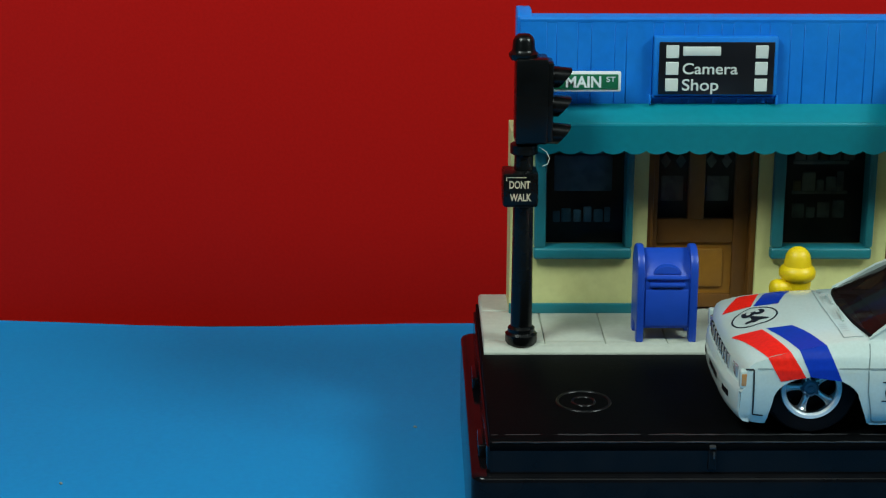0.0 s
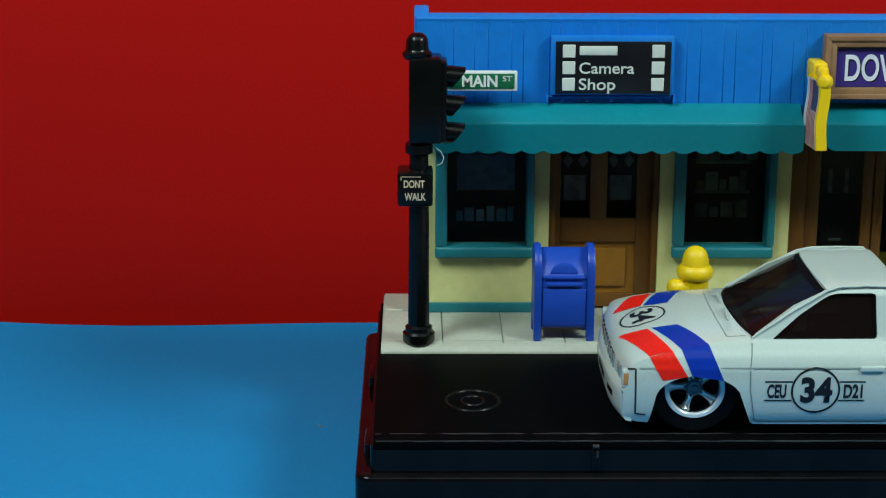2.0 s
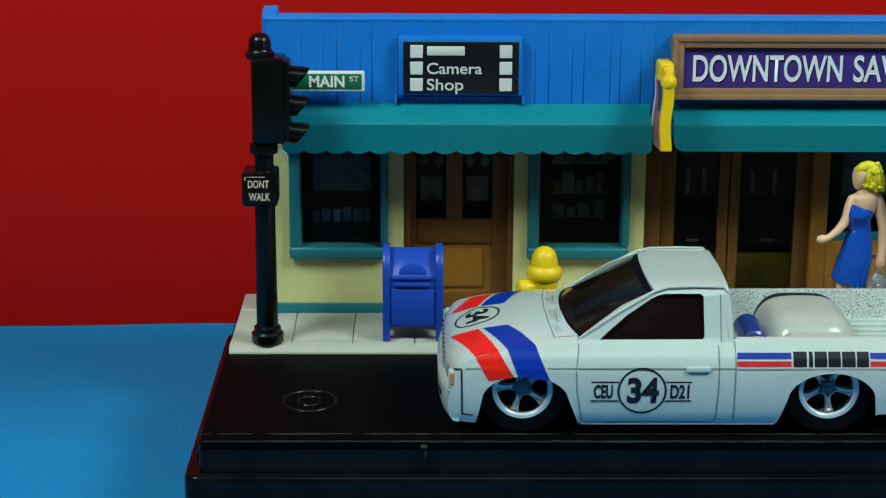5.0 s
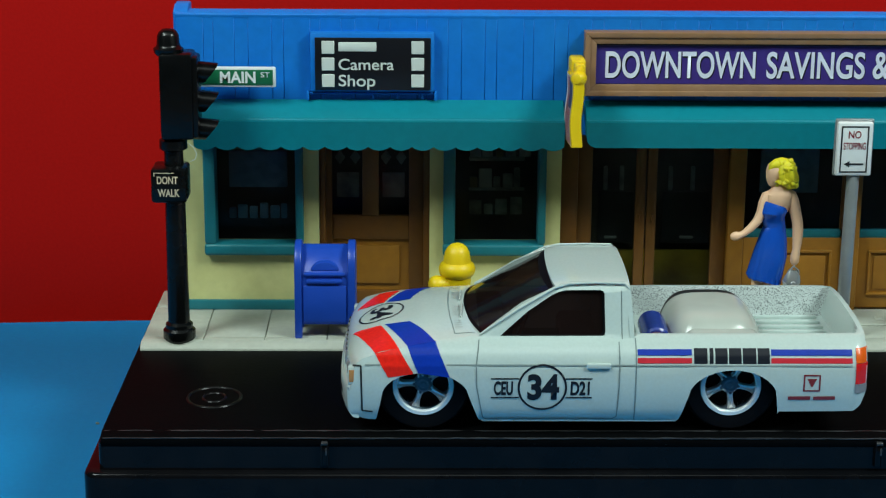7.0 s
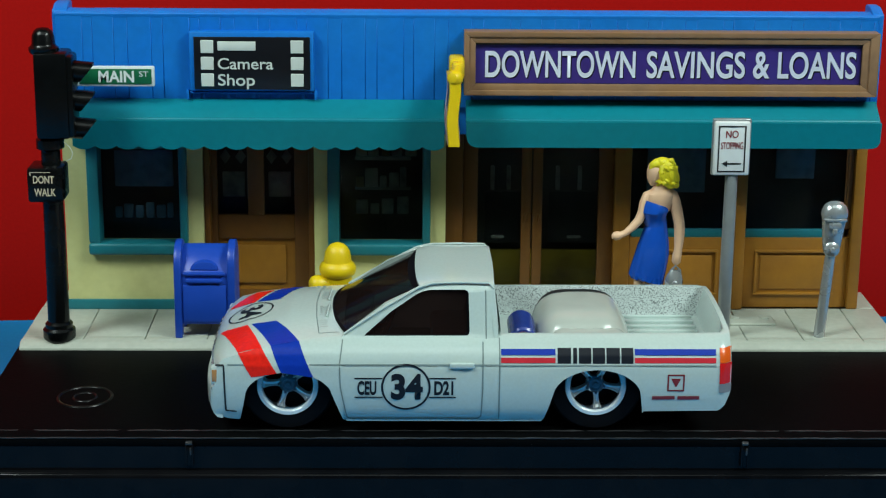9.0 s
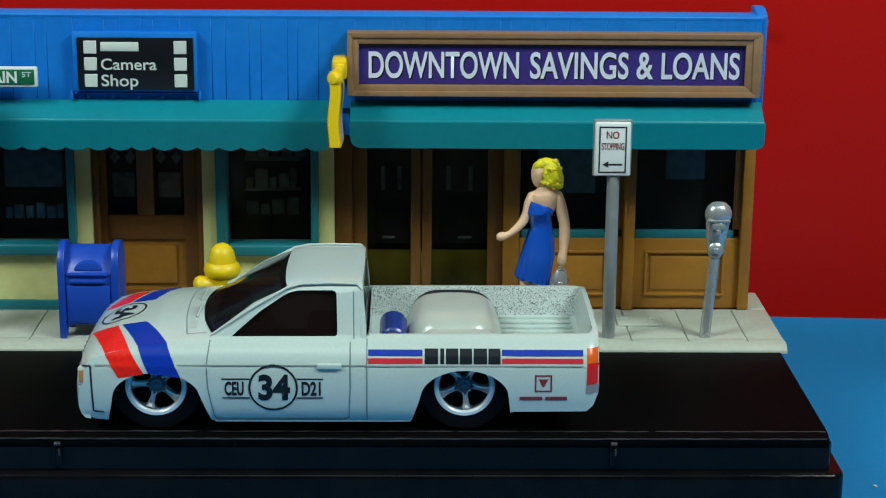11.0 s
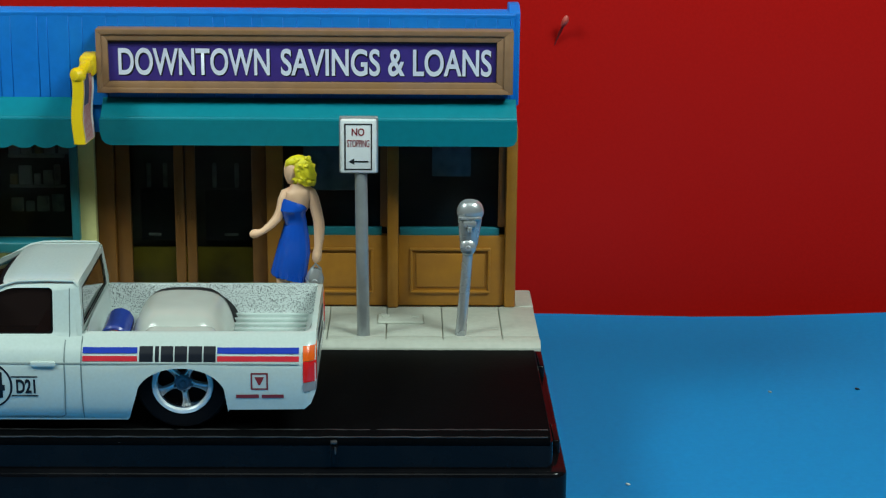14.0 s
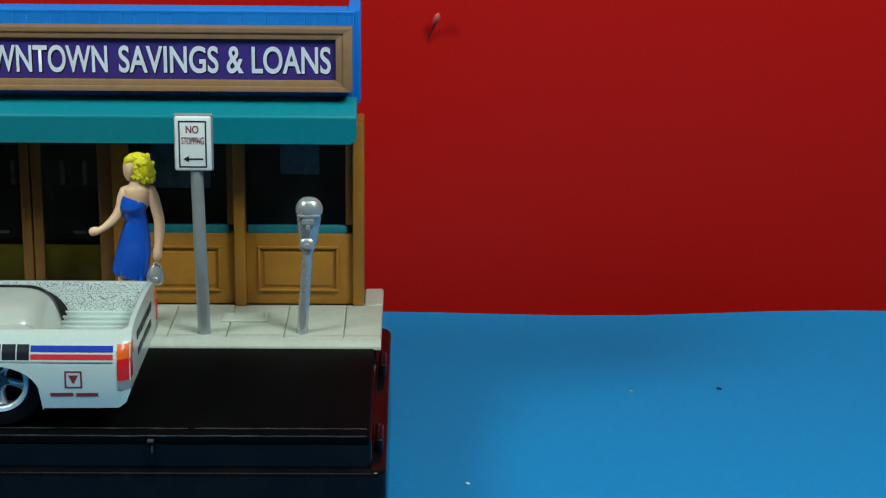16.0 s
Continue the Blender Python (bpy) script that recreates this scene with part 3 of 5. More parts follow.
for q in ((27.6, 90.2, 68.75, 69.05), (27.6, 90.2, 62.3, 62.5), (27.6, 27.85, 62.3, 69.05), (89.95, 90.2, 62.3, 69.05)):
    box(bm, q[0], q[1], 48.35, 50.0, q[2], q[3], 0.06)
part("inner_bead", bm, SIGNBLACK, sign, "dark inner edge of the frame")
bm = bmesh.new()
box(bm, 27.6, 90.2, 48.6, 50.0, 62.2, 69.1, 0)
part("panel", bm, PURPLE, sign, "purple sign face", smooth=False)
for word, x0, x1 in (("DOWNTOWN", 29.4, 53.6), ("SAVINGS", 55.4, 71.3), ("&", 72.6, 75.3), ("LOANS", 76.6, 89.25)):
    lettering("sign_text", word, x0, 48.5, 63.4, x1 - x0, 4.4, sign, LILAC, bold=0.018)
    lettering("text_shade", word, x0 + 0.14, 48.56, 63.22, x1 - x0, 4.4, sign, SIGNBLACK, bold=0.03)

# ---------------------------------------------------------------- traffic light with its street sign
tl = thing("traffic_light", (-39.3, 40.5, S), "black corner traffic light with walk box and street sign", "traffic light")
bm = bmesh.new()
lathe(bm, (-39.3, 40.5, 0), (0, 0, 1), [(S - 0.1, 2.3), (S + 0.3, 2.6), (S + 1.6, 2.6), (S + 2.0, 2.2), (S + 2.6, 2.2), (S + 3.0, 1.75), (45, 1.6), (53, 1.5), (53.4, 2.2), (54.8, 2.2), (55.2, 1.6)], 28)
part("pole", bm, IRON, tl)
bm = bmesh.new()
box(bm, -40.9, -35.7, 37.8, 43.4, 55.2, 68.8, 0.5)
box(bm, -38.0, -34.9, 38.2, 43.0, 55.4, 68.3, 0.5)
part("signal_case", bm, IRON, tl)
bm = bmesh.new()
lathe(bm, (-39.6, 40.5, 0), (0, 0, 1), [(68.3, 2.0), (68.8, 2.3), (69.3, 2.35), (69.6, 1.95), (70.0, 1.8), (71.3, 1.7), (71.9, 1.4), (72.3, 0.9), (72.45, 0)], 24)
part("cap", bm, IRON, tl)
for z in (65.6, 61.0, 56.6):
    bm = bmesh.new()
    t = bmesh.new()
    lathe(t, (-35.3, 40.5, z), (1, 0, -0.06), [(-0.6, 1.75), (3.2, 1.6), (3.2, 1.35), (0.0, 1.4)], 20)
    for v in t.verts:  # cut the visor back below
        if v.co.x > -34.5:
            v.co.x -= max(0, (z + 0.9 - v.co.z)) * 0.75
    join(bm, t)
    part("visor", bm, IRON, tl)
bm = bmesh.new()
box(bm, -42.7, -37.1, 37.6, 43.4, 45.1, 50.7, 0.5)
wb = part("walk_box", bm, IRON, tl, "black pedestrian signal box")
lettering("walk_text", "DONT", -41.7, 37.5, 48.25, 3.3, 1.25, wb, CREAMINK, bold=0.022)
lettering("walk_text", "WALK", -41.6, 37.5, 46.2, 3.4, 1.25, wb, CREAMINK, bold=0.022)
bm = bmesh.new()
box(bm, -42.2, -39.0, 37.48, 37.58, 49.98, 50.06, 0)
box(bm, -42.2, -42.05, 37.48, 37.58, 49.5, 49.98, 0)
part("pale_edge", bm, CREAMINK, wb, smooth=False)
bm = bmesh.new()
box(bm, -35.9, -23.5, 47.2, 48.1, 61.9, 65.15, 0.2)
box(bm, -38.6, -36.9, 42.0, 47.8, 63.0, 64.6, 0.2)
ss = part("street_sign", bm, WHITE, tl, "green street name plate with a white border")
bm = bmesh.new()
box(bm, -35.45, -23.95, 47.05, 47.4, 62.3, 64.75, 0.1)
part("plate_face", bm, GREEN, ss)
lettering("street_text", "MAIN", -32.4, 47.0, 62.6, 5.7, 1.9, ss, WHITE, bold=0.03)
lettering("street_text", "ST", -25.9, 47.0, 63.55, 1.5, 0.85, ss, WHITE, bold=0.01)

bm = bmesh.new()
blob(bm, [(-37.0, 39.2, 54.6, 0.05), (-35.9, 38.4, 54.0, 0.06), (-35.4, 38.2, 53.0, 0.06), (-35.7, 38.2, 52.1, 0.06), (-36.5, 38.3, 51.7, 0.04)], 6)
part("loose_thread", bm, PALE, tl, "fine pale thread caught under the signal")

# ---------------------------------------------------------------- mailbox
mb = thing("mailbox", (-15.7, 44, S), "blue plastic street mailbox on short legs", "mailbox")
bm = bmesh.new()
prism(bm, [(40.7, 24.1), (40.7, 32.6), (41.6, 33.9), (43.6, 36.0), (45.4, 36.5), (47.4, 35.2), (47.4, 24.1)], "x", -19.5, -11.9, 0.2)
body = part("body", bm, POSTBLUE, mb)
for x0, x1 in ((-20.6, -19.4), (-12.0, -10.75)):
    bm = bmesh.new()
    arc = [(44.2 + 3.9 * math.cos(a), 33.5 + 3.9 * math.sin(a)) for a in [math.pi * k / 14 for k in range(15)]]
    prism(bm, [(48.1, S), *arc, (40.3, S), (42.1, S), (42.6, 24.2), (45.8, 24.2), (46.3, S)], "x", x0, x1, 0.25)
    part("side_panel", bm, POSTBLUE, mb)
bm = bmesh.new()
box(bm, -19.1, -12.4, 40.3, 41.2, 32.3, 32.9, 0.25)
box(bm, -18.7, -12.8, 40.2, 41.2, 31.1, 31.8, 0.25)
part("slot_lip", bm, POSTBLUE, mb)
bm = bmesh.new()
prism(bm, [(-15.7 + 2.3 * math.cos(math.pi * k / 14), 33.1 + 1.5 * math.sin(math.pi * k / 14)) for k in range(15)], "y", 40.9, 43.0, 0.2)
part("hatch_pull", bm, POSTBLUE, mb)
bm = bmesh.new()
box(bm, -19.2, -12.2, 40.5, 41.0, 24.5, 30.7, 0.15)
part("front_panel", bm, POSTBLUE, mb)

# ---------------------------------------------------------------- fire hydrant
fh = thing("fire_hydrant", (5.7, 43, S), "bright yellow plastic fire hydrant", "hydrant")
bm = bmesh.new()
lathe(bm, (5.7, 43, 0), (0, 0, 1), [(S - 0.05, 3.0), (S + 0.8, 3.0), (S + 1.1, 2.1), (30.0, 2.1), (31.0, 2.3), (32.0, 2.3)], 28)
part("barrel", bm, YELLOW, fh)
bm = bmesh.new()
lathe(bm, (5.7, 43, 0), (0, 0, 1), [(31.7, 2.3), (32.0, 2.7), (32.5, 2.95), (33.2, 3.0), (33.8, 2.7), (34.2, 2.25), (34.9, 2.15), (35.8, 2.0), (36.5, 1.65), (37.0, 1.1), (37.25, 0.5), (37.3, 0)], 28)
part("bonnet", bm, YELLOW, fh)
for d in ((-1, -0.35, 0), (0.2, 1, 0)):
    bm = bmesh.new()
    lathe(bm, (5.5, 42.8, 30.6), d, [(1.2, 1.3), (2.6, 1.45), (3.4, 1.55), (4.1, 1.35), (4.5, 0.8), (4.55, 0)], 20)
    part("nozzle", bm, YELLOW, fh)

# ---------------------------------------------------------------- no stopping sign
ns = thing("no_stopping_sign", (68.7, 42.0, S), "white no-stopping plate on a grey steel pole leaning forward", "street sign")
bm = bmesh.new()
lathe(bm, (68.7, 42.0, S - 0.05), (-0.3, -2.4, 29), [(0, 1.05), (6, 1.05), (29, 1.0), (29.3, 0.8)], 20)
part("pole", bm, GREYPOLE, ns)
bm = bmesh.new()
box(bm, 65.2, 70.9, 38.4, 39.3, 49.7, 58.4, 0.35, 3)
pl = part("plate", bm, WHITE, ns, "white rounded sign plate")
bm = bmesh.new()
box(bm, 65.0, 71.15, 39.15, 39.9, 49.55, 58.75, 0.3, 3)
part("plate_back", bm, GREYPOLE, pl, "grey metal edge behind the plate")
bm = bmesh.new()
for q in ((65.85, 70.2, 57.55, 57.75), (65.85, 70.2, 50.3, 50.5), (65.85, 66.05, 50.5, 57.55), (70.0, 70.2, 50.5, 57.55)):
    box(bm, q[0], q[1], 38.33, 38.5, q[2], q[3], 0)
part("border", bm, BLACKINK, pl, smooth=False)
lettering("plate_text", "NO", 67.0, 38.33, 55.8, 2.0, 1.2, pl, REDINK, bold=0.015)
lettering("plate_text", "STOPPING", 66.3, 38.33, 54.0, 3.5, 1.15, pl, REDINK, bold=0.012)
bm = bmesh.new()
prism(bm, [(66.5, 51.65), (67.4, 51.15), (67.4, 51.53), (69.6, 51.53), (69.6, 51.77), (67.4, 51.77), (67.4, 52.15)], "y", 38.33, 38.45)
part("arrow", bm, BLACKINK, pl)

# ---------------------------------------------------------------- parking meter
pm = thing("parking_meter", (84.5, 42.3, S), "silver-painted parking meter on a slim post", "parking meter")
bm = bmesh.new()
lathe(bm, (84.6, 42.3, S - 0.05), (1.1, 0, 15), [(0, 0.95), (2, 0.9), (15, 0.85)], 16)
part("post", bm, SILVER, pm)
bm = bmesh.new()
t = bmesh.new()
lathe(t, (0, 0, 0), (0, 0, 1), [(0, 0.9), (0.8, 1.35), (3.0, 1.6), (5.2, 1.85), (5.6, 2.05), (6.4, 2.0), (7.2, 1.6), (7.7, 0.95), (7.85, 0)], 28)
bmesh.ops.transform(t, matrix=Matrix.Translation((85.7, 42.4, 36.2)) @ Euler((0, radians(2), 0)).to_matrix().to_4x4() @ Matrix.Diagonal((1.08, 0.8, 1.08, 1)), verts=t.verts)
join(bm, t)
part("head", bm, SILVER, pm)
bm = bmesh.new()
lathe(bm, (85.6, 41.5, 36.8), (0, -1, 0), [(-0.6, 1.35), (0.2, 1.3), (0.5, 1.0), (0.6, 0.5), (1.0, 0.4), (1.05, 0)], 20)
part("coin_cup", bm, SILVER, pm)
bm = bmesh.new()
box(bm, 84.0, 87.7, 40.75, 42.6, 41.55, 41.95, 0.12)
box(bm, 84.7, 86.9, 40.5, 41.4, 40.3, 41.3, 0.25)
box(bm, 85.4, 86.2, 40.3, 41.0, 39.4, 40.4, 0.15)
part("dial_plate", bm, SILVER, pm)

# ---------------------------------------------------------------- flag
fl = thing("wall_flag", (25, 50.5, 66), "yellow plastic bracket with a hanging striped flag", "flag")
bm = bmesh.new()
box(bm, 23.6, 26.0, 45.4, 50.6, 63.6, 66.9, 0.5)
box(bm, 24.0, 25.8, 43.6, 46.0, 64.4, 66.6, 0.5)
blob(bm, [(25.1, 46.0, 65.6, 0.95), (24.9, 43.5, 65.5, 0.9), (24.6, 41.2, 65.1, 0.85), (24.5, 40.6, 64.9, 0.7)], 10)
lathe(bm, (24.35, 39.9, 64.9), (-0.5, -1, 0.1), [(-1.3, 0), (-1.1, 0.8), (-0.5, 1.25), (0.4, 1.25), (1.0, 0.8), (1.2, 0)], 16)
part("bracket", bm, YELLOW, fl)
cols = 24


def sway(z):
    """Sideways drift of the stiff cloth, x of its middle at height z."""
    return 24.25 + 0.17 * math.sin((65.2 - z) / 11.3 * 7.5) - 0.1 * (65.2 - z) / 11.3


bm = bmesh.new()
ring = []
for k in range(cols + 1):
    z = 65.2 - 11.2 * k / cols
    w = sway(z)
    ring.append([bm.verts.new((w + dx, y, z - (y - 39.2) * 0.06)) for dx, y in ((-0.9, 39.3), (-0.75, 39.1), (0.75, 39.1), (0.9, 39.3), (1.1, 47.4), (-1.1, 47.4))])
for p, q in zip(ring, ring[1:]):
    for j in range(6):
        bm.faces.new((p[j], p[(j + 1) % 6], q[(j + 1) % 6], q[j]))
bm.faces.new(ring[0])
bm.faces.new(ring[-1])
cloth = part("cloth", bm, YELLOW, fl, "yellow stiff flag edge")


def print_strip(bm, side, y0, y1, z0, z1, lift):
    """A printed strip on one face of the cloth, following its sway."""
    rows = []
    for k in range(cols + 1):
        z = z0 + (z1 - z0) * k / cols
        rows.append([bm.verts.new((sway(z) + side * (0.9 + (y - 39.3) * 0.0247 + lift), y, z - (y - 39.2) * 0.06)) for y in (y0, y1)])
    for p, q in zip(rows, rows[1:]):
        bm.faces.new((p[0], p[1], q[1], q[0]))


for side in (-1, 1):
    bm = bmesh.new()
    print_strip(bm, side, 39.5, 47.38, 54.1, 65.0, 0.03)
    part("flag_print", bm, FLAGWHITE, cloth, "faded white ground of the printed flag")
    for i in range(7):
        bm = bmesh.new()
        print_strip(bm, side, 39.9 + i * 0.86, 40.3 + i * 0.86, 54.2, 60.0 if i < 4 else 64.8, 0.09)
        part("stripe", bm, PINKINK, cloth, "faded red stripe")
    bm = bmesh.new()
    print_strip(bm, side, 39.8, 43.2, 60.1, 64.9, 0.09)
    part("canton", bm, CANTON, cloth, "dusty dark blue corner")

# ---------------------------------------------------------------- figurine (one plain mesh)
bm = bmesh.new()
FY = 46.2
random.seed(5)
# legs
for px in (55.4, 57.3):
    blob(bm, [(px - 0.4, FY - 0.4, S, 0.9), (px - 0.3, FY - 0.3, S + 0.7, 0.95), (px, FY + 0.2, 26, 0.8), (px, FY, 31.0, 1.0)], 14, 0)
# neck, shoulders and chest
blob(bm, [(57.9, FY, 47.0, 0.85), (58.0, FY, 45.9, 0.9), (58.1, FY, 45.45, 1.35), (58.2, FY, 45.0, 2.05), (58.25, FY, 44.4, 2.5), (58.1, FY, 43.4, 2.5), (57.8, FY, 42.2, 2.2), (57.6, FY, 41.0, 1.7)], 24, 0, 0.68)
# arms
blob(bm, [(59.6, FY, 44.9, 0.6), (60.1, FY, 44.3, 1.0), (60.6, FY - 0.1, 43.2, 1.0), (61.1, FY - 0.2, 41.4, 0.95), (61.5, FY - 0.3, 39.6, 0.9), (61.6, FY - 0.4, 38.4, 0.9), (61.55, FY - 0.7, 36.8, 0.82), (61.4, FY - 1.0, 35.2, 0.66), (61.25, FY - 1.1, 34.3, 0.78), (61.15, FY - 1.2, 33.3, 0.75), (61.1, FY - 1.2, 32.8, 0.4)], 14, 0)
blob(bm, [(56.9, FY, 44.7, 0.5), (56.2, FY - 0.2, 44.2, 0.85), (55.7, FY - 0.4, 43.0, 0.85), (55.4, FY - 0.6, 41.5, 0.8), (54.8, FY - 0.9, 40.2, 0.76), (53.8, FY - 1.2, 39.1, 0.68), (52.7, FY - 1.5, 38.25, 0.55), (52.0, FY - 1.6, 37.9, 0.55), (51.4, FY - 1.7, 37.8, 0.75), (50.8, FY - 1.7, 37.65, 0.7), (50.4, FY - 1.7, 37.6, 0.35)], 14, 0)
# head
blob(bm, [(57.0, FY, 45.75, 0.4), (57.05, FY, 46.2, 0.95), (57.15, FY, 47.0, 1.35), (57.3, FY, 48.1, 1.6), (57.5, FY, 49.1, 1.55), (57.9, FY, 49.9, 1.0)], 18, 0)
# strapless dress, its top edge sloping down to one side
d0 = len(bm.verts)
blob(bm, [(57.5, FY, 43.0, 2.0), (57.5, FY, 42.9, 2.2), (57.4, FY - 0.1, 42.2, 2.28), (57.3, FY - 0.15, 41.5, 2.2), (57.5, FY, 40.4, 1.9), (57.8, FY, 39.2, 1.78), (57.8, FY, 38.8, 1.85), (57.75, FY, 38.4, 2.0), (57.6, FY, 36.6, 2.4), (57.4, FY, 34.8, 2.7), (57.0, FY, 32.8, 2.8), (56.6, FY, 31.0, 2.85), (56.4, FY, 30.0, 2.9), (56.4, FY, 29.9, 2.5)], 56, 1, 0.76)
bm.verts.ensure_lookup_table()
for v in bm.verts[d0:]:
    if v.co.z > 40:
        v.co.z -= (v.co.x - 57.4) * 0.2 * min(1, (v.co.z - 40) / 2.6)
        if v.co.y < FY:
            v.co.y -= 0.45 * max(0, 1 - abs(v.co.z - 41.7) / 1.3)
    elif v.co.z < 38.5:
        k = (38.5 - v.co.z) / 8
        v.co.y += 0.22 * math.sin(math.atan2(v.co.y - FY, v.co.x - 57) * 15) * k
        v.co.z -= (v.co.x - 56.5) * 0.12 * k
# waved hair
h0 = len(bm.verts)
blob(bm, [(59.7, FY - 0.2, 45.7, 0.7), (59.7, FY - 0.3, 46.3, 1.35), (59.5, FY - 0.4, 47.4, 1.75), (59.2, FY - 0.4, 48.5, 1.8), (58.9, FY - 0.3, 49.5, 1.7), (58.75, FY - 0.1, 50.2, 1.25), (58.7, FY, 50.7, 0.5)], 26, 2)
blob(bm, [(56.3, FY - 0.5, 48.7, 0.3), (56.6, FY - 0.7, 49.4, 0.7), (57.4, FY - 0.8, 49.9, 0.9), (58.3, FY - 0.6, 50.1, 0.95), (59.3, FY - 0.4, 49.9, 0.9)], 14, 2)
blob(bm, [(58.5, FY - 1.2, 49.8, 0.4), (58.3, FY - 1.5, 48.8, 0.65), (58.5, FY - 1.6, 47.6, 0.6), (58.9, FY - 1.5, 46.6, 0.6), (59.6, FY - 1.3, 46.0, 0.6), (60.4, FY - 1.0, 46.1, 0.5)], 12, 2)
blob(bm, [(59.5, FY - 1.4, 49.4, 0.5), (59.7, FY - 1.7, 48.2, 0.7), (60.1, FY - 1.5, 47.2, 0.7), (60.8, FY - 1.0, 46.8, 0.6), (61.2, FY - 0.6, 47.2, 0.4)], 12, 2)
for k in range(34):
    a, zz = random.uniform(2.6, 6.9), random.uniform(45.9, 50.4)
    rr = 1.75 if zz < 49.3 else 1.3
    p = Vector((59.35 - (zz - 46) * 0.12 + rr * math.cos(a), FY - 0.3 + rr * math.sin(a), zz))
    lathe(bm, p, (random.uniform(-1, 1), random.uniform(-1, 1), 0.6), [(-0.5, 0), (-0.36, 0.36), (0, 0.52), (0.36, 0.36), (0.5, 0)], 8, 2)
bm.verts.ensure_lookup_table()
for v in bm.verts[h0:]:
    v.co.x += 0.12 * math.sin(v.co.z * 3.4 + v.co.y * 2)
    v.co.z += 0.10 * math.sin(v.co.x * 4.1 + v.co.y * 3)
# crumpled bag with a handle loop
g0 = len(bm.verts)
blob(bm, [(60.9, FY - 1.6, 28.3, 0.9), (60.9, FY - 1.6, 28.8, 1.4), (60.9, FY - 1.6, 29.8, 1.45), (61.0, FY - 1.6, 30.8, 1.2), (61.0, FY - 1.6, 31.4, 0.7)], 14, 3, 0.65)
blob(bm, [(60.0, FY - 1.6, 30.6, 0.22), (60.3, FY - 1.7, 31.9, 0.22), (61.0, FY - 1.7, 32.7, 0.22), (61.8, FY - 1.7, 31.9, 0.22), (61.9, FY - 1.6, 30.6, 0.22)], 8, 3)
bm.verts.ensure_lookup_table()
for v in bm.verts[g0:g0 + 70]:
    v.co += Vector((-0.1 + random.uniform(-0.14, 0.14), random.uniform(-0.2, 0.2), 0.5 + random.uniform(-0.12, 0.12)))
lathe(bm, (60.9, FY - 2.6, 29.8), (0, -1, 0), [(-0.2, 0.55), (0.2, 0.45), (0.3, 0)], 10, 3)
for v in bm.verts:
    v.co.x -= 0.15
    if v.co.z > 27:
        v.co.z += 0.4
    if v.co.z > 46.4:
        v.co.x, v.co.y, v.co.z = 58.2 + (v.co.x - 58.2) * 0.93, FY + (v.co.y - FY) * 0.93, 46.4 + (v.co.z - 46.4) * 0.93
fig = part("figurine", bm, [SKIN, DRESS, HAIR, SILVER], None, "small painted figurine in a cobalt blue dress holding a silver bag")
tagged(fig, category="figurine")

# ---------------------------------------------------------------- small marks on the cards
bm = bmesh.new()
blob(bm, [(106.6, 123.6, 59.9, 0.25), (106.9, 122.9, 60.4, 0.55), (107.2, 122.5, 61.1, 0.7), (107.4, 122.3, 61.8, 0.55), (107.5, 122.3, 62.2, 0.25)], 10)
# second blob is the pin's shadow, modelled as a dark red tail
blob(bm, [(107.1, 123.2, 60.6, 0.22), (106.3, 124.4, 58.4, 0.28), (105.4, 125.1, 55.8, 0.08)], 8, 1)
ob = part("push_pin", bm, [material("faded_red_plastic", (0.55, 0.09, 0.07), 0.45), material("dark_red_pin_shadow", (0.16, 0.004, 0.004), 0.6)], None, "faded red push pin in the red card with a modelled shadow")
tagged(ob, category="pin")
random.seed(9)
for x, y, r in ((159.3, 76.2, 0.55), (142.7, 74.5, 0.4), (111.6, 31.0, 0.45), (-56.5, 58.6, 0.4), (-113.8, 33.5, 0.35)):
    bm = bmesh.new()
    lathe(bm, (x, y, 0.1), (0.3, 0.2, 1), [(-0.15, r * 0.7), (0.05, r), (0.2, r * 0.6), (0.25, 0)], 7)
    ob = part("crumb", bm, INTGREY if r < 0.5 and r != 0.45 else (BLACKINK if r > 0.5 else PALE), None, "tiny crumb lying on the blue card sheet")
    tagged(ob, category="crumb", group="crumbs on the card")

# ---------------------------------------------------------------- pickup truck
YC = 15.3


def lerp(x, table):
    for (a, p), (b, q) in zip(table, table[1:]):
        if x <= b:
            return p + (q - p) * max(0.0, (x - a) / (b - a))
    return table[-1][1]


def half_width(z):
    return lerp(z, [(22.3, 13.4), (22.9, 14.2), (24.2, 14.75), (26.5, 15.15), (28.5, 15.3), (31.2, 15.25), (31.5, 15.1), (32.6, 14.75), (33.5, 14.1), (34.2, 13.3), (34.7, 12.6), (35.0, 12.2)])


def edge_z(x):
    return lerp(x, [(-11.4, 27.9), (-11.0, 28.4), (-10.7, 28.6), (-10.55, 30.9), (-10.1, 31.6), (-9.2, 32.15), (-6, 33.0), (0, 34.0), (7.4, 34.75), (63, 34.9)])


def crown(x):
    return lerp(x, [(-11, 0.1), (-10, 0.35), (-6, 1.2), (0, 1.6), (6, 1.3), (8, 0.9)])


def top_z(x, dy):
    w = half_width(edge_z(x))
    s = min(1.0, abs(dy) / w)
    return edge_z(x) + crown(x) * (1 - s ** 2.6)


